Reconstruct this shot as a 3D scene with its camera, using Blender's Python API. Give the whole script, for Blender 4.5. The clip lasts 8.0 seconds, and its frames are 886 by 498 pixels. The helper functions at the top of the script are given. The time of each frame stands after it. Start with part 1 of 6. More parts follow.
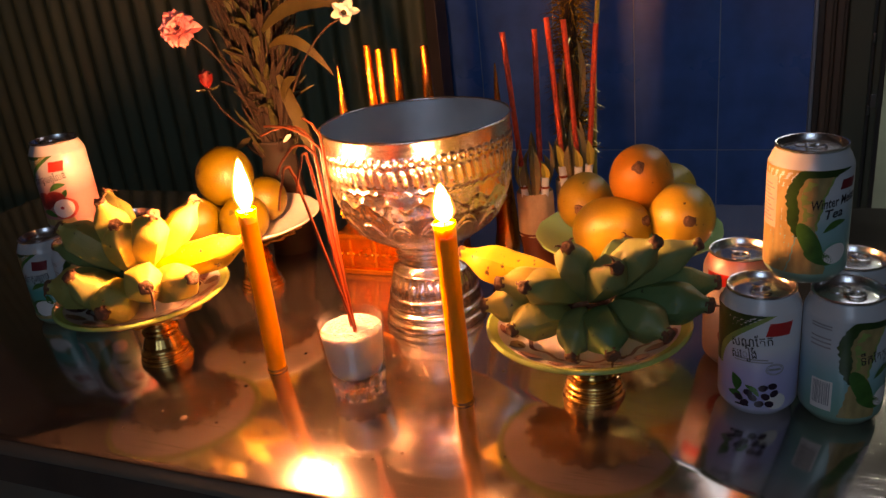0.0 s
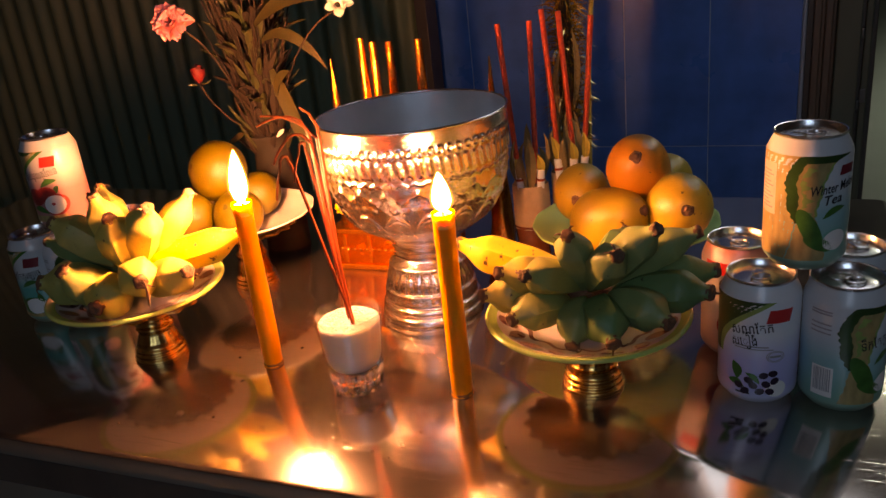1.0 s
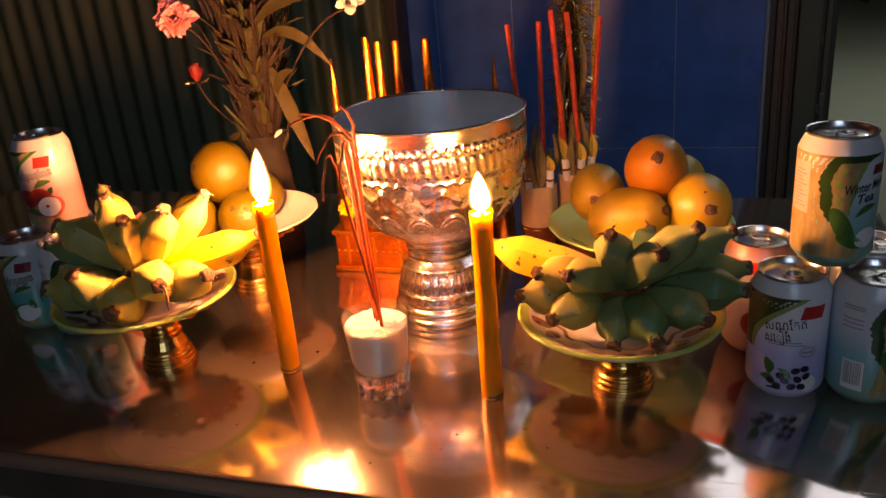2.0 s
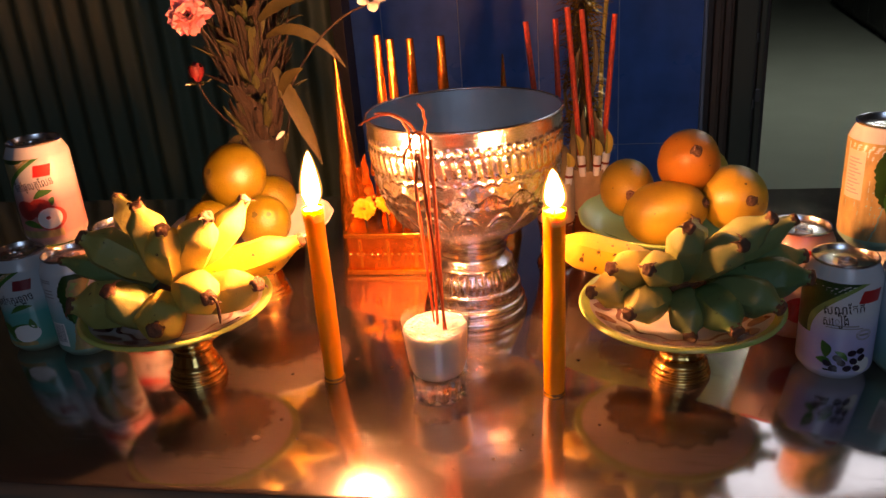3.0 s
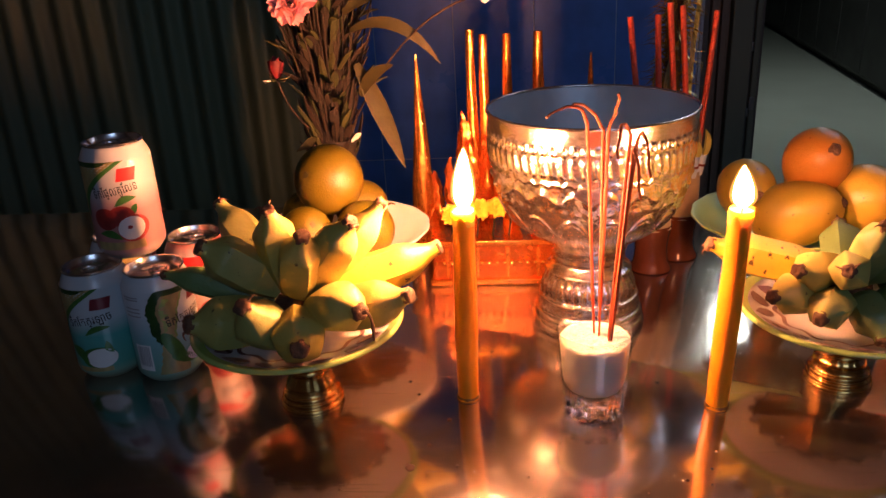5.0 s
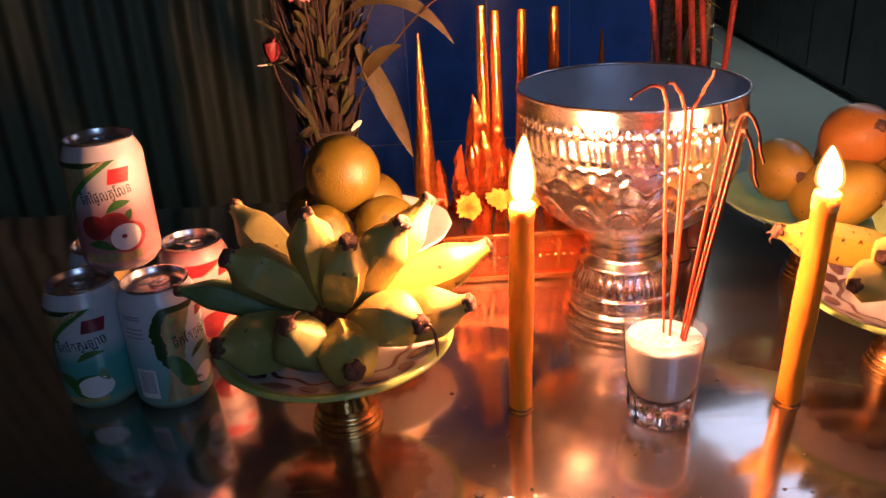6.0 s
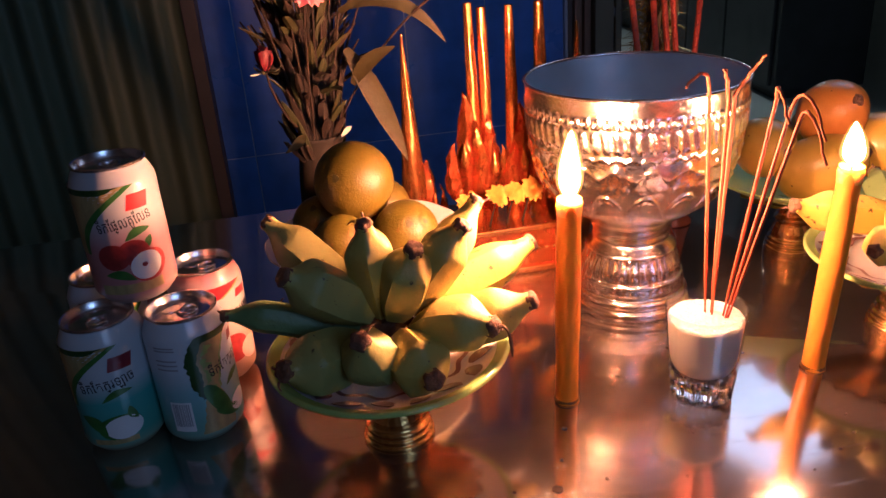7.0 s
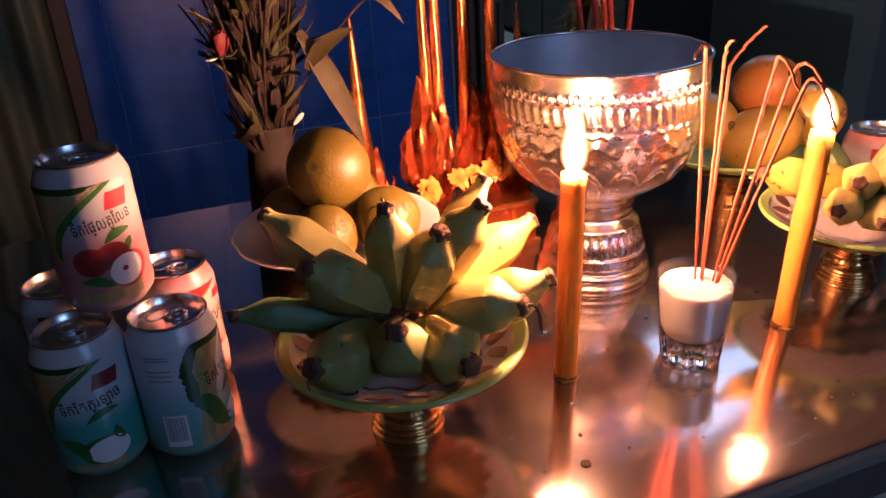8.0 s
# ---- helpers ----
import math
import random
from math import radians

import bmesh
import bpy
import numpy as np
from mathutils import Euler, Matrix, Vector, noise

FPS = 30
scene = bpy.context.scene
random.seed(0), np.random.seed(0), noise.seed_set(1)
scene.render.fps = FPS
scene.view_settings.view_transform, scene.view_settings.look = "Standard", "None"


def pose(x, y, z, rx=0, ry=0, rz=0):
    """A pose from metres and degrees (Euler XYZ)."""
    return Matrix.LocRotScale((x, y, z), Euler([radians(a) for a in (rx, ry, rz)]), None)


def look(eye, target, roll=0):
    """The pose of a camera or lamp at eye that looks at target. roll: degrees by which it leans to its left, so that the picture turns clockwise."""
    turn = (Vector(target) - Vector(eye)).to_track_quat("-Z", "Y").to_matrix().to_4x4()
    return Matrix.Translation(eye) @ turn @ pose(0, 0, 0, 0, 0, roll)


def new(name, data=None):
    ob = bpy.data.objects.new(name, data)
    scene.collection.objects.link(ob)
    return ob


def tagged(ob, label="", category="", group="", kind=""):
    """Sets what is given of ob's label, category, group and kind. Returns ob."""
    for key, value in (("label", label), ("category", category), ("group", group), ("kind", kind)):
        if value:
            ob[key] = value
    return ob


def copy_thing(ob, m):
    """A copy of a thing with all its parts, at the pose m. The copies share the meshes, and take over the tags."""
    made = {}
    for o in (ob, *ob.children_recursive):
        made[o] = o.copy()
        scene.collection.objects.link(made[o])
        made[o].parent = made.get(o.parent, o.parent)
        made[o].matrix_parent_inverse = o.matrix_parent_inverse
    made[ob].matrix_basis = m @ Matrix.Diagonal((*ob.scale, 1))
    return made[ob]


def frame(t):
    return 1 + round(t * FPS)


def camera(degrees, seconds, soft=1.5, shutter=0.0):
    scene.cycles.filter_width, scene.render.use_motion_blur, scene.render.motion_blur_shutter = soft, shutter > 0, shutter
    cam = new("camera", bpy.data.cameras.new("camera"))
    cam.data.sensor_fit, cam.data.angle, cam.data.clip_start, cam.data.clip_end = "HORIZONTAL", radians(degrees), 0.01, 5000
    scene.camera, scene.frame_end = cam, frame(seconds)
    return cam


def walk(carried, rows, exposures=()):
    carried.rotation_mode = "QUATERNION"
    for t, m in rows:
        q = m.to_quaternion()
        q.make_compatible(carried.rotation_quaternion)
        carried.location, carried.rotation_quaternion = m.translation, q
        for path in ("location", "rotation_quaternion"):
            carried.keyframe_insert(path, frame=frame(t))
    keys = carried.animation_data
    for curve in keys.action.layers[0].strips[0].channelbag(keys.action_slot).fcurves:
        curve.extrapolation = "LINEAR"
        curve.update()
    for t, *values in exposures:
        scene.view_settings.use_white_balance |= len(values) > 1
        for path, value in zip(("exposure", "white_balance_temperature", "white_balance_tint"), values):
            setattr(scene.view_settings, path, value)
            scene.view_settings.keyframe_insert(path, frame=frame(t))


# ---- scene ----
cam = camera(58.05, 8.0)
PATH = [
    (0, (0.1570, 0.0960, 0.4220), (0.0589, 1.0191, 0.0499), -6.37),
    (0.5, (0.1513, 0.0986, 0.4183), (0.0562, 1.0215, 0.0452), -6.44),
    (1, (0.1478, 0.0961, 0.4118), (0.0631, 1.0206, 0.0402), -6.52),
    (1.5, (0.1198, 0.0943, 0.4126), (0.0595, 1.0206, 0.0406), -5.83),
    (3, (-0.0777, 0.1243, 0.4211), (0.0304, 1.0414, 0.0373), -4.47),
    (3.5, (-0.1400, 0.1311, 0.4142), (0.0065, 1.0474, 0.0416), -3.91),
    (4, (-0.1735, 0.1448, 0.4098), (-0.0211, 1.0609, 0.0390), -3.73),
    (4.5, (-0.2197, 0.1702, 0.4089), (-0.0539, 1.0851, 0.0407), -3.42),
    (6, (-0.3494, 0.3143, 0.3938), (-0.0569, 1.1846, -0.0026), -3.10),
    (6.5, (-0.3930, 0.3404, 0.3942), (-0.0556, 1.1916, -0.0078), -3.56),
    (7, (-0.4564, 0.3702, 0.4022), (-0.0415, 1.1837, -0.0055), -4.49),
    (7.5, (-0.5094, 0.4073, 0.3946), (-0.0145, 1.1717, -0.0188), -4.25),
    (8, (-0.5442, 0.4435, 0.3959), (0.0140, 1.1553, -0.0306), -3.37),
]
walk(cam, [(t, look(eye, target, roll)) for t, eye, target, roll in PATH], ((0.0, 0.34, 8100, 15), (1.5, 0.42, 8200, 15), (3.0, 0.32, 7500, 17), (4.5, 0.30, 6900, 18), (6.2, 0.32, 5900, 20), (8.0, 0.32, 5350, 22)))

# ---- light levels ----
FLAME, FLAME_LOW, LAMP, FRONT_FILL, NEXT_ROOM = 2650.0, 560.0, 1.8, 5.6, 28.0
LAMP_AT, LAMP_TURN, LAMP_LONG, LAMP_WIDE = (0.31, 1.29, 0.60), 15, 0.40, 0.32    # in the table's own axes

# ---- world, lamps ----
TURN = -17.5            # the table's and back wall's turn about z
TBL = pose(0, 0, 0, 0, 0, TURN)
FLOOR, CEIL = -0.75, 1.62
WALL = 2.42             # the back wall, along the table's own depth axis

world = bpy.data.worlds.new("world")
scene.world = world
world.use_nodes = True
world.node_tree.nodes["Background"].inputs[0].default_value = (0.30, 0.42, 0.62, 1)
world.node_tree.nodes["Background"].inputs[1].default_value = 0.03


def area_lamp(name, m, size_x, size_y, power, color):
    data = bpy.data.lights.new(name, "AREA")
    data.shape, data.size, data.size_y, data.energy, data.color = "RECTANGLE", size_x, size_y, power, color
    ob = new(name, data)
    ob.matrix_world = m
    return ob


# cool fill lamp added behind the camera; no opening is built there
area_lamp("front_fill", TBL @ look((0.30, -1.45, 1.10), (0.0, 1.0, 0.1)), 0.9, 0.8, FRONT_FILL, (0.42, 0.64, 1.0))


# ---- materials ----
def mat(name, base, rough=0.5, metal=0.0, vary=0.15, scale=40.0, bump=0.0, bump_scale=200.0, tint=None, spots=None, sss=0.0,
        coat=0.0, stretch=(1, 1, 1), rough_vary=0.1, random=0.0):
    """A surface with colour variation at two scales, uneven gloss and fine relief, in object coordinates (metres)."""
    m = bpy.data.materials.new(name)
    m.use_nodes = True
    nt = m.node_tree
    b = nt.nodes["Principled BSDF"]
    tc = nt.nodes.new("ShaderNodeTexCoord")
    mp = nt.nodes.new("ShaderNodeMapping")
    mp.inputs["Scale"].default_value = stretch
    nt.links.new(tc.outputs["Object"], mp.inputs["Vector"])

    def noise_tex(s, detail=4.0):
        n = nt.nodes.new("ShaderNodeTexNoise")
        n.inputs["Scale"].default_value, n.inputs["Detail"].default_value = s, detail
        nt.links.new(mp.outputs[0], n.inputs["Vector"])
        return n.outputs["Fac"]

    def ramp(fac, lo, hi, c0, c1):
        r = nt.nodes.new("ShaderNodeValToRGB")
        r.color_ramp.elements[0].position, r.color_ramp.elements[1].position = lo, hi
        r.color_ramp.elements[0].color, r.color_ramp.elements[1].color = (*c0, 1), (*c1, 1)
        nt.links.new(fac, r.inputs[0])
        return r.outputs[0]

    def mix(fac, a, c, kind="MIX"):
        x = nt.nodes.new("ShaderNodeMix")
        x.data_type, x.blend_type = "RGBA", kind
        if isinstance(fac, float):
            x.inputs[0].default_value = fac
        else:
            nt.links.new(fac, x.inputs[0])
        nt.links.new(a, x.inputs[6])
        nt.links.new(c, x.inputs[7])
        return x.outputs[2]

    dark = tuple(v * (1 - vary) for v in base)
    light = tuple(min(1, v * (1 + vary)) for v in base)
    col = ramp(noise_tex(scale), 0.3, 0.7, dark, light)
    col = mix(0.5, col, ramp(noise_tex(scale * 0.17, 2.0), 0.3, 0.7, tint or dark, light))
    if spots:
        color, s, lo, hi = spots
        col = mix(ramp(noise_tex(s, 2.0), lo, hi, (0, 0, 0), (1, 1, 1)), col, ramp(noise_tex(s * 2), 0.2, 0.8, color, tuple(v * 0.6 for v in color)))
    if random:
        oi = nt.nodes.new("ShaderNodeObjectInfo")
        col = mix(random, col, ramp(oi.outputs["Random"], 0.0, 1.0, (0.35, 0.35, 0.35), (1, 1, 1)), "MULTIPLY")
    nt.links.new(col, b.inputs["Base Color"])
    b.inputs["Metallic"].default_value = metal
    rr = nt.nodes.new("ShaderNodeMapRange")
    rr.inputs[3].default_value, rr.inputs[4].default_value = max(0.02, rough - rough_vary), min(1, rough + rough_vary)
    nt.links.new(noise_tex(scale * 0.6), rr.inputs[0])
    nt.links.new(rr.outputs[0], b.inputs["Roughness"])
    if sss:
        b.inputs["Subsurface Weight"].default_value = sss
        b.inputs["Subsurface Radius"].default_value = (0.006, 0.004, 0.0012)
        b.inputs["Subsurface Scale"].default_value = 1.0
    if coat:
        b.inputs["Coat Weight"].default_value = coat
        b.inputs["Coat Roughness"].default_value = 0.15
    if bump:
        bp = nt.nodes.new("ShaderNodeBump")
        bp.inputs["Strength"].default_value, bp.inputs["Distance"].default_value = 1.0, bump
        nt.links.new(noise_tex(bump_scale), bp.inputs["Height"])
        nt.links.new(bp.outputs[0], b.inputs["Normal"])
    return m


def z_ramp(name, stops, rough=0.35, metal=0.0):
    """A printed surface whose colour changes along its own height: stops of (metres, colour)."""
    m = mat(name, (0.8, 0.8, 0.8), rough, metal, 0.05, 60)
    nt = m.node_tree
    b = nt.nodes["Principled BSDF"]
    tc = nt.nodes.new("ShaderNodeTexCoord")
    sp = nt.nodes.new("ShaderNodeSeparateXYZ")
    mr = nt.nodes.new("ShaderNodeMapRange")
    top = stops[-1][0]
    mr.inputs[2].default_value = top
    r = nt.nodes.new("ShaderNodeValToRGB")
    while len(r.color_ramp.elements) < len(stops):
        r.color_ramp.elements.new(0.5)
    for e, (z, c) in zip(r.color_ramp.elements, stops):
        e.position, e.color = z / top, (*c, 1)
    nt.links.new(tc.outputs["Object"], sp.inputs[0])
    nt.links.new(sp.outputs[2], mr.inputs[0])
    nt.links.new(mr.outputs[0], r.inputs[0])
    nt.links.new(r.outputs[0], b.inputs["Base Color"])
    b.inputs["Coat Weight"].default_value = 0.4
    return m


def glass_mat(name, color=(1, 1, 1), rough=0.0):
    m = bpy.data.materials.new(name)
    m.use_nodes = True
    b = m.node_tree.nodes["Principled BSDF"]
    b.inputs["Base Color"].default_value = (*color, 1)
    b.inputs["Roughness"].default_value, b.inputs["Transmission Weight"].default_value, b.inputs["IOR"].default_value = rough, 1.0, 1.48
    return m


def thin_glass_mat(name):
    """Thin clear glass: see-through, with a gloss that grows towards its edges."""
    m = bpy.data.materials.new(name)
    m.use_nodes = True
    nt = m.node_tree
    clear, gloss, mixed, edge = (nt.nodes.new("ShaderNode" + k) for k in ("BsdfTransparent", "BsdfGlossy", "MixShader", "LayerWeight"))
    half = nt.nodes.new("ShaderNodeMath")
    half.operation, half.inputs[1].default_value = "MULTIPLY", 0.55
    clear.inputs[0].default_value = (0.93, 0.94, 0.94, 1)
    gloss.inputs["Roughness"].default_value, edge.inputs[0].default_value = 0.03, 0.22
    for a, b in ((edge.outputs["Facing"], half.inputs[0]), (half.outputs[0], mixed.inputs[0]), (clear.outputs[0], mixed.inputs[1]), (gloss.outputs[0], mixed.inputs[2]), (mixed.outputs[0], nt.nodes["Material Output"].inputs[0])):
        nt.links.new(a, b)
    return m


def emit_mat(name, color, strength):
    m = bpy.data.materials.new(name)
    m.use_nodes = True
    nt = m.node_tree
    e = nt.nodes.new("ShaderNodeEmission")
    e.inputs[0].default_value, e.inputs[1].default_value = (*color, 1), strength
    nt.links.new(e.outputs[0], nt.nodes["Material Output"].inputs[0])
    return m


def veil_mat(name, color, strength, clear):
    """A thin glowing veil that lets most light through."""
    m = emit_mat(name, color, strength)
    nt = m.node_tree
    glow = next(n for n in nt.nodes if n.type == "EMISSION")
    mixed, see = nt.nodes.new("ShaderNodeMixShader"), nt.nodes.new("ShaderNodeBsdfTransparent")
    mixed.inputs[0].default_value = clear
    nt.links.new(glow.outputs[0], mixed.inputs[1])
    nt.links.new(see.outputs[0], mixed.inputs[2])
    nt.links.new(mixed.outputs[0], nt.nodes["Material Output"].inputs[0])
    return m


def steel_mat():
    """Worn stainless sheet: long fine brushing, cloudy stains and dull patches."""
    m = mat("brushed_steel", (0.47, 0.41, 0.37), 0.13, 0.93, 0.25, 11, 0, 200, tint=(0.31, 0.27, 0.25), rough_vary=0.06)
    nt = m.node_tree
    b = nt.nodes["Principled BSDF"]
    tc = nt.nodes.new("ShaderNodeTexCoord")
    mp = nt.nodes.new("ShaderNodeMapping")
    mp.inputs["Scale"].default_value = (30, 900, 900)
    n = nt.nodes.new("ShaderNodeTexNoise")
    n.inputs["Scale"].default_value, n.inputs["Detail"].default_value = 1.0, 3.0
    n2 = nt.nodes.new("ShaderNodeTexNoise")
    n2.inputs["Scale"].default_value = 7.0
    bp = nt.nodes.new("ShaderNodeBump")
    bp.inputs["Strength"].default_value, bp.inputs["Distance"].default_value = 0.5, 0.000025
    bp2 = nt.nodes.new("ShaderNodeBump")
    bp2.inputs["Strength"].default_value, bp2.inputs["Distance"].default_value = 0.6, 0.0009
    nt.links.new(tc.outputs["Object"], mp.inputs[0])
    nt.links.new(mp.outputs[0], n.inputs[0])
    nt.links.new(tc.outputs["Object"], n2.inputs[0])
    nt.links.new(n.outputs[0], bp.inputs["Height"])
    nt.links.new(n2.outputs[0], bp2.inputs["Height"])
    nt.links.new(bp2.outputs[0], bp.inputs["Normal"])
    nt.links.new(bp.outputs[0], b.inputs["Normal"])
    b.inputs["Anisotropic"].default_value = 0.3
    # the polished film over the brushing gives the clear images of what stands on it
    b.inputs["Coat Weight"].default_value, b.inputs["Coat Roughness"].default_value, b.inputs["Coat IOR"].default_value = 0.70, 0.05, 1.75
    nt.links.new(bp2.outputs[0], b.inputs["Coat Normal"])
    # scattered scratches, short and in every direction, as worn steel has
    heights = None
    for turn, size in ((0.4, 60), (1.5, 75), (2.5, 50)):
        mq = nt.nodes.new("ShaderNodeMapping")
        mq.inputs["Rotation"].default_value = (0, 0, turn)
        mq.inputs["Scale"].default_value = (size * 0.22, size * 9, 1)
        nq = nt.nodes.new("ShaderNodeTexNoise")
        nq.inputs["Scale"].default_value, nq.inputs["Detail"].default_value = 1.0, 1.0
        rq = nt.nodes.new("ShaderNodeValToRGB")
        rq.color_ramp.elements[0].position, rq.color_ramp.elements[1].position = 0.70, 0.76
        nt.links.new(tc.outputs["Object"], mq.inputs[0])
        nt.links.new(mq.outputs[0], nq.inputs[0])
        nt.links.new(nq.outputs[0], rq.inputs[0])
        if heights is None:
            heights = rq.outputs[0]
        else:
            ad = nt.nodes.new("ShaderNodeMath")
            ad.operation = "MAXIMUM"
            nt.links.new(heights, ad.inputs[0])
            nt.links.new(rq.outputs[0], ad.inputs[1])
            heights = ad.outputs[0]
    bp3 = nt.nodes.new("ShaderNodeBump")
    bp3.inputs["Strength"].default_value, bp3.inputs["Distance"].default_value = 0.35, 0.00012
    nt.links.new(heights, bp3.inputs["Height"])
    nt.links.new(bp.outputs[0], bp3.inputs["Normal"])
    nt.links.new(bp3.outputs[0], b.inputs["Normal"])
    return m


